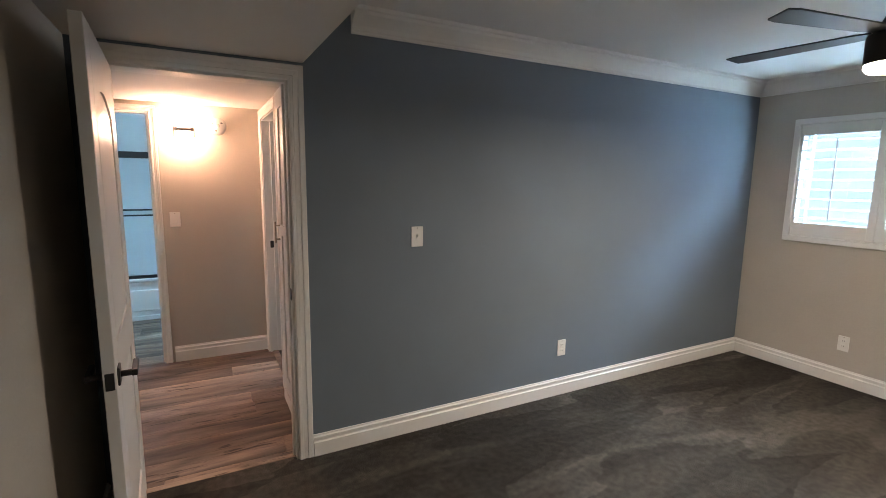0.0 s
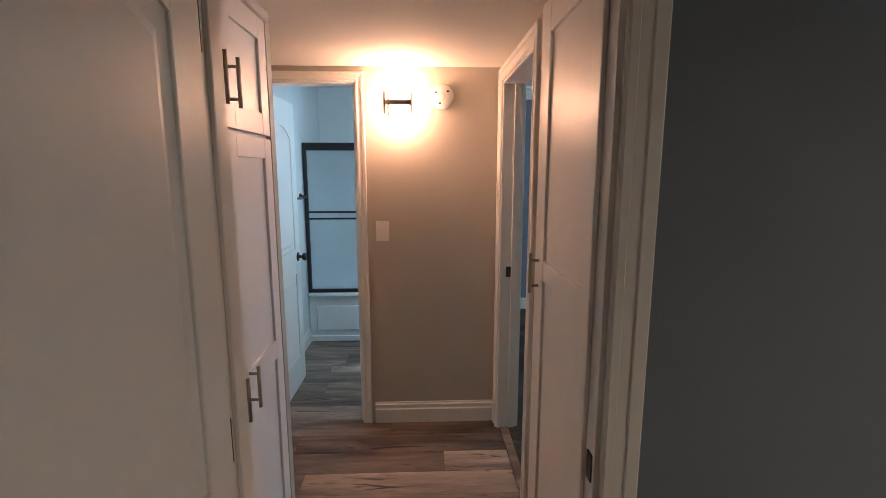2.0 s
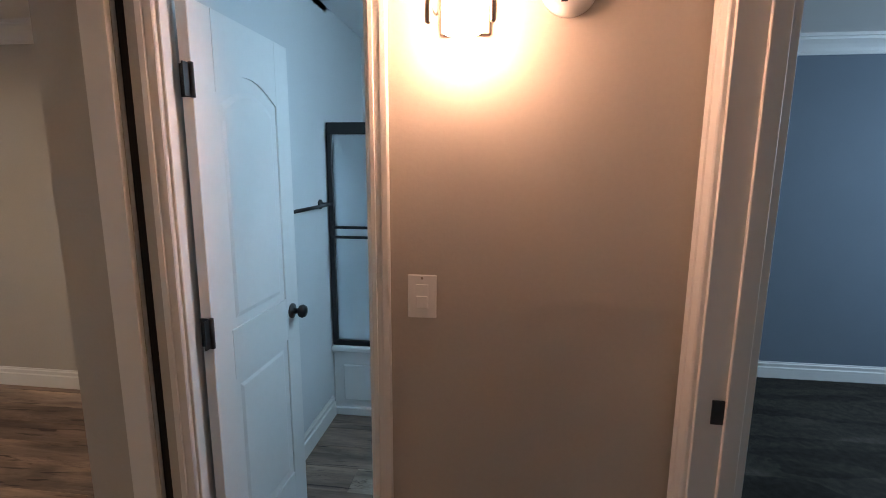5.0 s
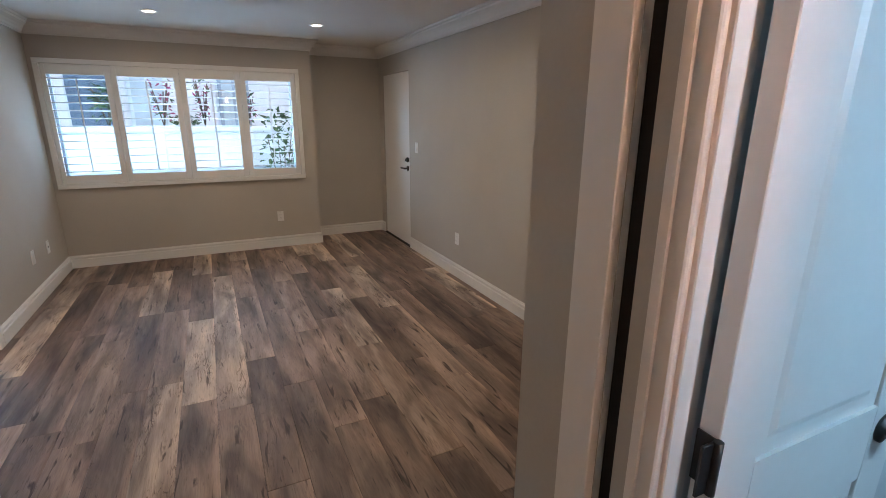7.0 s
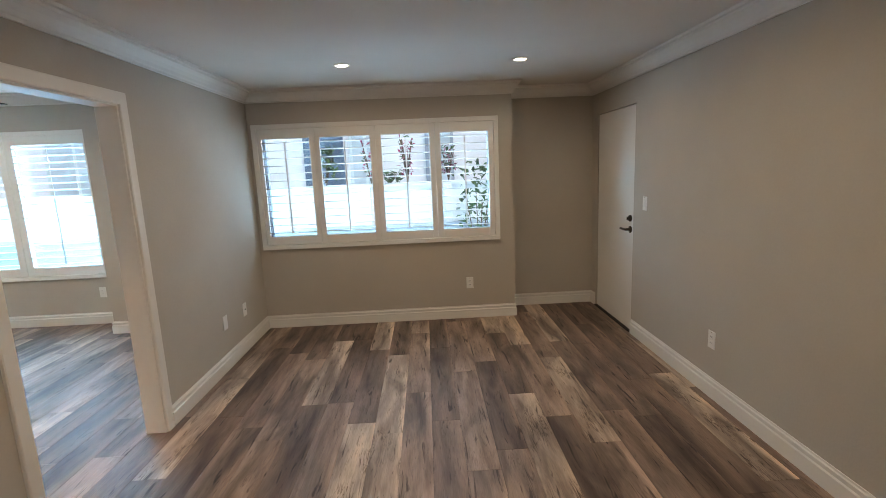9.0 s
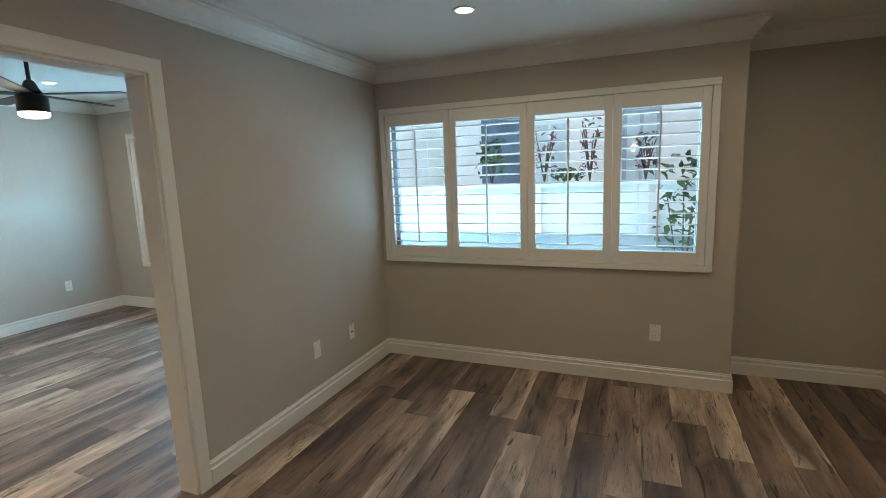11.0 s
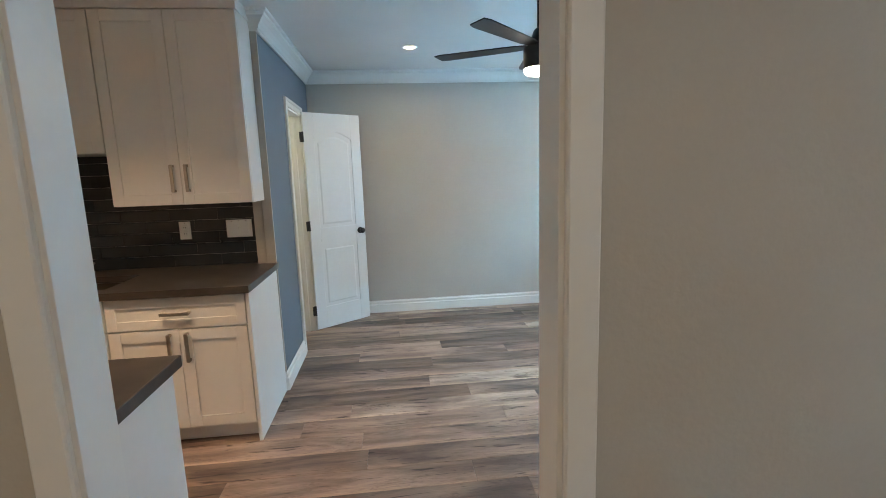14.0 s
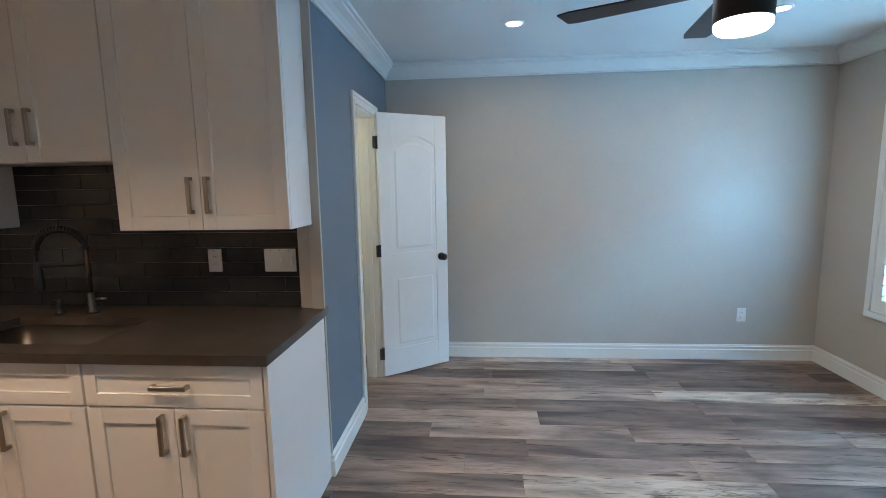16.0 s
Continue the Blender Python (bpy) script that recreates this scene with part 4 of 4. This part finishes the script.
# hall linen cabinet, two tall and two short doors
HP = side("x", 1, -0.519)
lc = thing("linen_cabinet", (-0.74, 2.93, 0), "white built-in hall linen cabinet with panelled doors and nickel pulls", "cabinet")
part("body", box(B(), -0.96, -0.520, 2.50, 3.350, 0.0, 2.075, 0.002), CAB, lc)
for a, b, hu in ((2.51, 2.936, 2.892), (2.944, 3.342, 2.985)):
    d = shaker(lc, HP, a, b, 1.652, 2.05, 0, st=0.075)
    bar_pull(d, HP, hu, 1.708, 1.85, 0.019, flat=False)
    d = shaker(lc, HP, a, b, 0.10, 1.640, 0, rails=[(0.815, 0.885)], st=0.07)
    bar_pull(d, HP, hu, 0.765, 0.905, 0.019, flat=False)
part("plinth", box(B(), -0.521, -0.495, 2.50, 3.366, 0.001, 0.095, 0.003), CAB, lc)
part("top_trim", box(B(), -0.521, -0.488, 2.50, 3.36, 2.055, 2.09, 0.004), CAB, lc)
# tall cabinet opposite
RP = side("x", -1, 0.484)
tc = thing("tall_cabinet", (0.49, 2.9, 0), "tall white panelled closet door with a nickel pull", "cabinet")
part("body", box(B(), 0.485, 0.499, 2.495, 3.18, 0.0, 2.085, 0.001), CAB, tc)
d = shaker(tc, RP, 2.52, 3.174, 0.09, 2.06, 0, rails=[(1.157, 1.225)], st=0.105)
bar_pull(d, RP, 3.118, 1.105, 1.245, 0.019, flat=False)
part("plinth", box(B(), 0.462, 0.486, 2.50, 3.18, 0.001, 0.085, 0.003), CAB, tc)

# kitchen, sink side
KP = side("y", 1, 0.50)


def base_unit(x0, x1, label, drawer_handle):
    t = thing("base_cabinet", ((x0 + x1) / 2, 0.15, 0), label, "cabinet", "kitchen base cabinets")
    bm = B()
    for a, b, c, d, e, g in ((x0 + 0.001, x0 + 0.019, -0.165, 0.499, 0.105, 0.868), (x1 - 0.019, x1 - 0.001, -0.165, 0.499, 0.105, 0.868),
                             (x0 + 0.019, x1 - 0.019, -0.165, -0.150, 0.105, 0.868), (x0 + 0.019, x1 - 0.019, -0.150, 0.499, 0.105, 0.123),
                             (x0 + 0.019, x1 - 0.019, 0.481, 0.499, 0.67, 0.868)):
        box(bm, a, b, c, d, e, g)
    part("carcass", bm, CAB, t)
    part("toe_kick", box(B(), x0 + 0.001, x1 - 0.001, -0.10, 0.435, 0.0, 0.105), CAB, t)
    dr = shaker(t, KP, x0 + 0.004, x1 - 0.004, 0.692, 0.862, 0, name="drawer_front", st=0.05)
    mid = (x0 + x1) / 2
    if drawer_handle:
        bar_pull(dr, KP, 0.778, mid - 0.075, mid + 0.075, 0.019, upright=False)
    for a, b, hu in ((x0 + 0.004, mid - 0.0015, mid - 0.045), (mid + 0.0015, x1 - 0.004, mid + 0.045)):
        dd = shaker(t, KP, a, b, 0.115, 0.683, 0)
        bar_pull(dd, KP, hu, 0.505, 0.665, 0.019)
    return t


base_unit(-3.235, -2.512, "white shaker base cabinet with drawer and nickel pulls", True)
base_unit(-2.510, -1.742, "white shaker sink cabinet with a false drawer front", False)
ep = tagged(link("end_panel", box(B(), -3.256, -3.237, -0.128, 0.520, 0.0, 0.868, 0.001), CAB), "white end panel of the base cabinets", "cabinet panel")
dw = thing("dishwasher", (-1.34, 0.15, 0), "dark stainless dishwasher under the worktop", "dishwasher")
part("body", box(B(), -1.739, -1.141, -0.165, 0.49, 0.10, 0.866), APPL, dw)
part("door", box(B(), -1.736, -1.144, 0.49, 0.522, 0.11, 0.862, 0.004), APPL, dw)
part("handle", cyl(cyl(cyl(B(), (-1.70, 0.56, 0.79), (-1.18, 0.56, 0.79), 0.010, seg=12), (-1.67, 0.52, 0.79), (-1.67, 0.56, 0.79), 0.007, seg=10), (-1.21, 0.52, 0.79), (-1.21, 0.56, 0.79), 0.007, seg=10), APPL, dw)
part("kick", box(B(), -1.73, -1.15, 0.40, 0.44, 0.0, 0.10), APPL, dw)
solid("worktop", "dark brown quartz worktop with an undermount sink cutout", [(-3.266, -0.83), (-0.168, 0.545), (0.87, 0.910)], [[(-2.49, -1.79), (0.06, 0.44), (0, 1)]], {"": QUARTZ}, "worktop")
tagged(bpy.data.objects["worktop"], "", "", "", "object")
sk = thing("kitchen_sink", (-2.16, 0.25, 0.67), "rectangular brushed steel undermount sink", "sink")
bm = B()
prof = [(0.0, 0.868), (0.012, 0.70), (0.03, 0.672)]
rings = []
for o, z in prof:
    x0, x1, y0, y1 = -2.485 + o - 0.01, -1.785 - o + 0.0, 0.055 + o, 0.445 - o
    ring = []
    for cx, cy, a0 in ((x1 - 0.05, y1 - 0.05, 0), (x0 + 0.05, y1 - 0.05, 90), (x0 + 0.05, y0 + 0.05, 180), (x1 - 0.05, y0 + 0.05, 270)):
        for k in range(6):
            a = radians(a0 + 18 * k)
            ring.append(bm.verts.new((cx + 0.05 * math.cos(a), cy + 0.05 * math.sin(a), z)))
    rings.append(ring)
for a, b in zip(rings, rings[1:]):
    for k in range(24):
        bm.faces.new((a[k], b[k], b[(k + 1) % 24], a[(k + 1) % 24])).smooth = True
bm.faces.new(rings[-1])
basin = part("basin", bm, SINK, sk)
basin.modifiers.new("thick", "SOLIDIFY").thickness = 0.002
part("drain", lathe(B(), (-2.16, 0.25, 0.673), [(0.045, 0.0), (0.045, 0.003), (0.03, 0.001), (0.01, 0.001)]), STEEL, sk)
fa = thing("kitchen_faucet", (-2.15, 0.02, 0.91), "black spring-neck kitchen faucet with brass-toned tube", "faucet")
FX, FY = -2.10, -0.03
part("base", lathe(B(), (FX, FY, 0.91), [(0.028, 0), (0.028, 0.012), (0.021, 0.016), (0.021, 0.10), (0.014, 0.105)]), BLACK, fa)
part("riser", cyl(B(), (FX, FY, 1.0), (FX, FY, 1.24), 0.010), BRONZE, fa)
arc = [(FX + 0.105 - 0.105 * math.cos(radians(a)), FY + 0.06 * (1 - math.cos(radians(a))) / 2, 1.23 + 0.105 * math.sin(radians(a))) for a in range(0, 181, 10)]
neck = arc + [(arc[-1][0], arc[-1][1], 1.17)]
part("hose", tube(B(), neck, 0.0095), BLACK, fa)
bm = B()
coil = []
for i in range(24 * 16):
    f = i / (24 * 16 - 1) * (len(arc) - 1)
    k = min(int(f), len(arc) - 2)
    p = Vector(arc[k]).lerp(Vector(arc[k + 1]), f - k)
    tdir = (Vector(arc[k + 1]) - Vector(arc[k])).normalized()
    s1 = tdir.cross(Vector((0, 1, 0))).normalized()
    s2 = tdir.cross(s1)
    a = 2 * math.pi * i / 16
    coil.append(p + 0.015 * (math.cos(a) * s1 + math.sin(a) * s2))
part("spring", tube(bm, coil, 0.0034, 5), BLACK, fa, "black spring coil")
part("spray_head", lathe(B(), (neck[-1][0], neck[-1][1], 1.03), [(0.017, 0.0), (0.021, 0.02), (0.019, 0.09), (0.012, 0.15)]), BLACK, fa)
part("dock_arm", cyl(B(), (FX, FY, 1.16), (neck[-1][0], neck[-1][1], 1.155), 0.007), BLACK, fa)
part("lever", cyl(B(), (FX - 0.02, FY, 0.98), (FX - 0.085, FY + 0.01, 0.985), 0.006), STEEL, fa)
sp = thing("soap_dispenser", (-1.95, 0.0, 0.91), "short black soap dispenser beside the sink", "soap dispenser")
part("body", lathe(B(), (-1.95, 0.0, 0.91), [(0.022, 0), (0.022, 0.010), (0.014, 0.014), (0.014, 0.05), (0.018, 0.055), (0.018, 0.075), (0.006, 0.08)]), BLACK, sp)
part("spout", cyl(B(), (-1.95, 0.0, 0.978), (-1.95, 0.055, 0.972), 0.006), BLACK, sp)
# uppers
UP = side("y", 1, 0.128)


def wall_unit(x0, x1, z0, label):
    t = thing("wall_cabinet", ((x0 + x1) / 2, 0, z0), label, "cabinet", "kitchen wall cabinets")
    part("carcass", box(B(), x0 + 0.001, x1 - 0.001, -0.168, 0.127, z0, 2.43, 0.001), CAB, t)
    mid = (x0 + x1) / 2
    for a, b, hu in ((x0 + 0.002, mid - 0.0015, mid - 0.040), (mid + 0.0015, x1 - 0.002, mid + 0.040)):
        dd = shaker(t, UP, a, b, z0 + 0.002, 2.425, 0)
        bar_pull(dd, UP, hu, z0 + 0.075, z0 + 0.235, 0.019)
    return t


wall_unit(-3.222, -2.432, 1.335, "tall white shaker wall cabinet with two doors")
wall_unit(-2.430, -1.636, 1.645, "short white shaker wall cabinet over the sink")
wall_unit(-1.634, -0.84, 1.335, "tall white shaker wall cabinet at the kitchen end")
tagged(link("cabinet_top_trim", box(B(), -3.228, -0.84, -0.168, 0.150, 2.431, DIN - 0.001, 0.003), CAB), "white filler trim above the wall cabinets", "trim", "", "structure")
tagged(link("corner_trim", box(B(), -3.263, -3.20, -0.135, -0.118, 0.131, DIN - 0.118, 0.002), BEIGE), "beige wall end strip beside the tiles", "trim", "", "structure")

# second counter by the opening
P2 = side("y", -1, 1.60)
b2 = thing("base_cabinet", (-2.9, 1.86, 0), "white base cabinet with a dark worktop by the opening", "cabinet", "kitchen base cabinets")
part("carcass", box(B(), -3.300, -2.40, 1.60, 2.128, 0.105, 0.868, 0.001), CAB, b2)
part("toe_kick", box(B(), -3.300, -2.40, 1.66, 2.128, 0.0, 0.105), CAB, b2)
part("end_panel", box(B(), -3.319, -3.302, 1.578, 2.128, 0.0, 0.868, 0.001), CAB, b2)
for a, b in ((-3.296, -2.852), (-2.848, -2.404)):
    dd = shaker(b2, P2, a, b, 0.115, 0.683, 0)
    bar_pull(dd, P2, b - 0.045, 0.505, 0.665, 0.019)
    dd = shaker(b2, P2, a, b, 0.692, 0.862, 0, name="drawer_front", st=0.05)
    bar_pull(dd, P2, 0.778, (a + b) / 2 - 0.075, (a + b) / 2 + 0.075, 0.019, upright=False)
tagged(link("worktop", box(B(), -3.338, -2.39, 1.545, 2.128, 0.87, 0.910, 0.002), QUARTZ), "dark brown quartz worktop end by the opening", "worktop")
u2 = thing("wall_cabinet", (-2.8, 1.95, 1.32), "white wall cabinet seen from its plain side", "cabinet", "kitchen wall cabinets")
part("carcass", box(B(), -3.205, -2.40, 1.795, 2.128, 1.315, 2.43, 0.001), CAB, u2)
for a, b in ((-3.203, -2.804), (-2.800, -2.402)):
    shaker(u2, side("y", -1, 1.794), a, b, 1.317, 2.425, 0)
rg = thing("range", (-2.0, 1.86, 0), "black kitchen range beside the counter", "range")
part("body", box(B(), -2.38, -1.64, 1.56, 2.128, 0.0, 0.905, 0.004), APPL, rg)
part("handle", cyl(B(), (-2.33, 1.52, 0.78), (-1.69, 1.52, 0.78), 0.011, seg=12), STEEL, rg)

# ---------------------------------------------------------------- bathroom
tb = thing("bathtub", (-0.25, 6.0, 0), "white alcove bathtub with a panelled apron", "bathtub")
bm = B()
box(bm, -0.968, 0.458, 5.68, 5.74, 0.001, 0.43, 0.008)
box(bm, -0.968, 0.458, 6.34, 6.418, 0.001, 0.43, 0.008)
box(bm, -0.968, -0.89, 5.74, 6.34, 0.001, 0.43)
box(bm, 0.38, 0.458, 5.74, 6.34, 0.001, 0.43)
box(bm, -0.89, 0.38, 5.74, 6.34, 0.001, 0.08)
part("shell", bm, TUBW, tb)
part("rim", box(B(), -0.968, 0.458, 5.645, 5.745, 0.415, 0.452, 0.010, 2), TUBW, tb)
part("apron_panel", box(B(), -0.90, 0.40, 5.664, 5.682, 0.10, 0.33, 0.008, 2), TUBW, tb)
part("apron_foot", box(B(), -0.968, 0.458, 5.662, 5.682, 0.001, 0.05, 0.004), TUBW, tb)
sh = thing("shower_enclosure", (-0.25, 5.69, 0.452), "black framed sliding shower doors with obscure glass", "shower door")
SP = side("y", -1, 5.70)
part("top_rail", fbox(B(), SP, -0.962, 0.455, 1.70, 1.765, -0.02, 0.03, 0.003), BLACK, sh)
part("bottom_rail", fbox(B(), SP, -0.962, 0.455, 0.453, 0.485, -0.02, 0.03, 0.003), BLACK, sh)
for a in (-0.962, 0.425):
    part("side_rail", fbox(B(), SP, a, a + 0.030, 0.485, 1.70, -0.02, 0.03, 0.002), BLACK, sh)
for a, b, d in ((-0.93, -0.22, 0.008), (-0.26, 0.42, -0.012)):
    p = part("sliding_pane", fbox(B(), SP, a, b, 0.486, 1.70, d, d + 0.006), FROST, sh, "obscure glass pane")
    p.visible_shadow = False
for z in (1.175, 1.118):
    part("towel_rail", fbox(B(), SP, -0.935, -0.22, z - 0.008, z + 0.008, 0.035, 0.05, 0.003), BLACK, sh)
tr = thing("towel_bar", (-0.97, 5.25, 1.32), "black wall towel bar beside the shower", "towel bar")
part("bar", cyl(B(), (-0.91, 4.98, 1.315), (-0.91, 5.57, 1.315), 0.009, seg=12), BLACK, tr)
for y in (4.99, 5.56):
    part("bracket", cyl(lathe(B(), (-0.97, y, 1.315), [(0.026, 0), (0.026, 0.01), (0.012, 0.016), (0.010, 0.02)], 20, "x"), (-0.96, y, 1.315), (-0.90, y, 1.315), 0.010), BLACK, tr)

# ---------------------------------------------------------------- closet
cs = thing("closet_shelf", (-2.3, -1.3, 0.9), "cream closet shelf on a cleat", "shelf")
part("board", box(B(), -3.12, -2.0, -1.88, -1.55, 0.90, 0.92, 0.002), CREAM, cs)
part("cleat", box(B(), -3.12, -2.0, -1.898, -1.878, 0.84, 0.90, 0.002), CREAM, cs)
# added point lamp without a fixture, brightens the closet interior
lamp("closet_fill", "POINT", 12, (1.0, 0.93, 0.68), Matrix.Translation((-2.5, -1.0, 2.2)), 0.06)

# ---------------------------------------------------------------- outdoors
one("ground", box(B(), -150, 150, -150, 150, -0.45, -0.30), CONC, "grey concrete courtyard paving", "ground")
gw = thing("garden_wall", (-9.2, 3, -0.3), "white painted panelled garden wall", "wall", "", "structure")
part("wall_body", box(B(), -9.35, -9.22, -6, 12, -0.3, 1.30), STUCCO, gw)
part("cap", box(B(), -9.40, -9.17, -6, 12, 1.30, 1.36, 0.005), STUCCO, gw)
for i in range(13):
    y = -4.8 + 1.3 * i
    part("post", box(B(), -9.22, -9.15, y - 0.06, y + 0.06, -0.3, 1.30, 0.004), STUCCO, gw)
part("plinth", box(B(), -9.22, -8.9, -6, 12, -0.3, 0.70, 0.005), ALU, gw, "blue-grey ledge")
nb = thing("neighbour_building", (-12, 3, -0.3), "white neighbouring building with blue-grey windows", "building")
bw = B()
box(bw, -12.4, -12.2, -9, 14, -0.3, 5.5)
part("wall", bw, STUCCO, nb)
part("eave", box(B(), -12.5, -11.6, -9, 14, 5.5, 5.7, 0.01), SIDING, nb)
for y, w, z0, z1, m, p in ((-3.5, 1.3, 1.2, 2.6, SIDING, DARKGLASS), (-1.7, 1.0, 1.2, 2.6, SIDING, DARKGLASS), (0.18, 0.72, 1.0, 2.55, SIDING, SIDING), (1.76, 0.86, 0.9, 2.70, SHADE, SHADE),
                           (2.68, 0.72, 1.0, 2.45, SIDING, DARKGLASS), (4.28, 0.62, 0.9, 2.55, ALU, DARKGLASS), (7.2, 1.2, 1.0, 2.7, SIDING, DARKGLASS)):
    wn_ = part("window", box(B(), -12.2, -12.13, y - w / 2, y + w / 2, z0, z1, 0.006), m, nb)
    for c in (y - w / 4 + 0.02, y + w / 4 - 0.02):
        part("pane", box(B(), -12.135, -12.115, c - w / 4 + 0.05, c + w / 4 - 0.05, z0 + 0.08, z1 - 0.08, 0.004), p, wn_)
# made-up wall, 9.5 m high to keep sun off the bedroom window
ew = thing("sun_block_wall", (9, 1, -0.3), "tall pale wall beyond the bedroom, added to block the sun", "building")
part("wall", box(B(), 9.0, 9.2, -8, 10, -0.3, 9.5), STUCCO, ew)
part("eave", box(B(), 8.7, 9.3, -8, 10, 9.5, 9.65, 0.01), SIDING, ew)


def plant(name, label, x, y, z, h, spread, count, leaf=0.07, flowers=0):
    """A potted plant with stems, many leaves and a few flowers."""
    t = thing(name, (x, y, z), label, "plant")
    rnd = random.Random(name + str(y))
    stems, leaves, petals = B(), B(), B()
    for k in range(7):
        a = rnd.uniform(0, 6.28)
        e = Vector((x + spread * 0.6 * math.cos(a), y + spread * 0.8 * math.sin(a), z + h * rnd.uniform(0.6, 1.0)))
        tube(stems, [(x, y, z), ((x + e.x) / 2 + 0.02, (y + e.y) / 2, z + (e.z - z) * 0.6), e], 0.008, 5)
    for k in range(count + flowers):
        a, f = rnd.uniform(0, 6.28), rnd.random() ** 0.5
        c = Vector((x + spread * f * math.cos(a) * 0.7, y + spread * f * math.sin(a), z + h * rnd.uniform(0.15, 1.05)))
        s = leaf * rnd.uniform(0.5, 1.2)
        m = Euler((rnd.uniform(-0.9, 0.9), rnd.uniform(-0.9, 0.9), rnd.uniform(0, 6.28))).to_matrix()
        bm = leaves if k < count else petals
        v = [bm.verts.new(c + m @ Vector(p)) for p in ((-s, 0, 0), (-0.3 * s, -0.4 * s, 0.12 * s), (s, 0, -0.1 * s), (-0.3 * s, 0.4 * s, 0.12 * s))]
        bm.faces.new(v)
    part("stems", stems, STEM, t)
    part("foliage", leaves, LEAF, t)
    if flowers:
        part("flowers", petals, FLOWER, t)
    return t


plant("shrub", "leafy green shrub by the garden wall", -8.72, 4.72, -0.3, 1.85, 0.30, 210, 0.085)
plant("potted_plant", "spiky green plant on the garden wall", -9.27, 2.36, 1.36, 0.62, 0.20, 70, 0.09)
plant("flowering_plant", "pink flowering plant on the garden wall", -9.27, 3.08, 1.36, 0.68, 0.16, 25, 0.05, 55)
plant("potted_plant", "low green plant on the garden wall", -9.27, 3.38, 1.36, 0.16, 0.20, 80, 0.06)
plant("flowering_plant", "tall magenta flowering stem on the garden wall", -9.27, 3.66, 1.36, 0.75, 0.13, 25, 0.05, 60)
plant("flowering_plant", "red flowering plant on the garden wall", -9.27, 4.32, 1.36, 0.55, 0.13, 35, 0.055, 55)

# ---------------------------------------------------------------- floors
one("carpet_bedroom", box(B(), -0.45, 4.33, -2.6, 2.42, -0.05, 0.008), CARPET, "dark grey-brown cut pile carpet with vacuum streaks", "carpet")
one("carpet_back_bedroom", box(B(), 0.56, 4.0, 2.49, 6.6, -0.05, 0.008), CARPET, "dark grey cut pile carpet in the back bedroom", "carpet")
floor = one("floor", box(B(), -6.94, 0.56, -2.02, 6.6, -0.06, -0.008), SUB, "grey-brown wood-look vinyl plank floor", "floor")
ROOMS = [(-6.80, -0.98, 2.25, 5.76), (-6.82, -3.15, -1.9, 2.25), (-3.2, -0.83, -0.16, 2.13), (-0.98, 0.56, 2.42, 4.28), (-0.97, 0.46, 4.28, 5.68), (-3.2, -2.0, -1.9, -0.3)]
PW, PL = 0.178, 1.22
rnd = random.Random(5)
y = -1.96
while y < 5.78:
    yc = y + PW / 2
    spans = sorted((a, b) for a, b, c, d in ROOMS if c - 0.06 < yc < d + 0.06)
    merged = []
    for a, b in spans:
        if merged and a <= merged[-1][1] + 0.02:
            merged[-1][1] = max(b, merged[-1][1])
        else:
            merged.append([a, b])
    off = rnd.random() * PL
    for a, b in merged:
        x = a - off
        while x < b:
            x0, x1 = max(x, a), min(x + PL, b)
            if x1 - x0 > 0.03:
                L = x1 - x0 - 0.0012
                bm = box(B(), -L / 2, L / 2, -PW / 2 + 0.0006, PW / 2 - 0.0006, -0.008, 0.0, 0.0012)
                p = link("plank", bm, PLANK)
                p.parent = floor
                p.matrix_basis = Matrix.Translation(((x0 + x1) / 2, yc, 0))
            x += PL
    y += PW
# backsplash
bs = thing("backsplash", (-2.0, -0.165, 0.91), "charcoal glass subway tile backsplash with grey joints", "tile backsplash", "", "structure")
part("grout_bed", box(B(), -3.20, -0.83, -0.17, -0.162, 0.911, 1.66), GROUT, bs)
TW, THT = 0.300, 0.0745
for r in range(10):
    z0 = 0.913 + r * (THT + 0.002)
    x = -3.20 - (0.15 if r % 2 else 0)
    while x < -0.84:
        x0, x1 = max(x, -3.198), min(x + TW, -0.84)
        if x1 - x0 > 0.02:
            part("tile", box(B(), x0, x1 - 0.002, -0.163, -0.157, z0, z0 + THT, 0.001), TILE, bs)
        x += TW
for u, g, k in ((-3.034, 3, ("rocker", "toggle", "blank")), (-2.69, 1, "duplex"), (-1.20, 2, ("duplex", "rocker"))):
    plate("kitchen_outlet" if g == 1 else "kitchen_switch", "white cover plate on the dark tiles", side("y", 1, -0.157), u, 1.152, k, gangs=g)
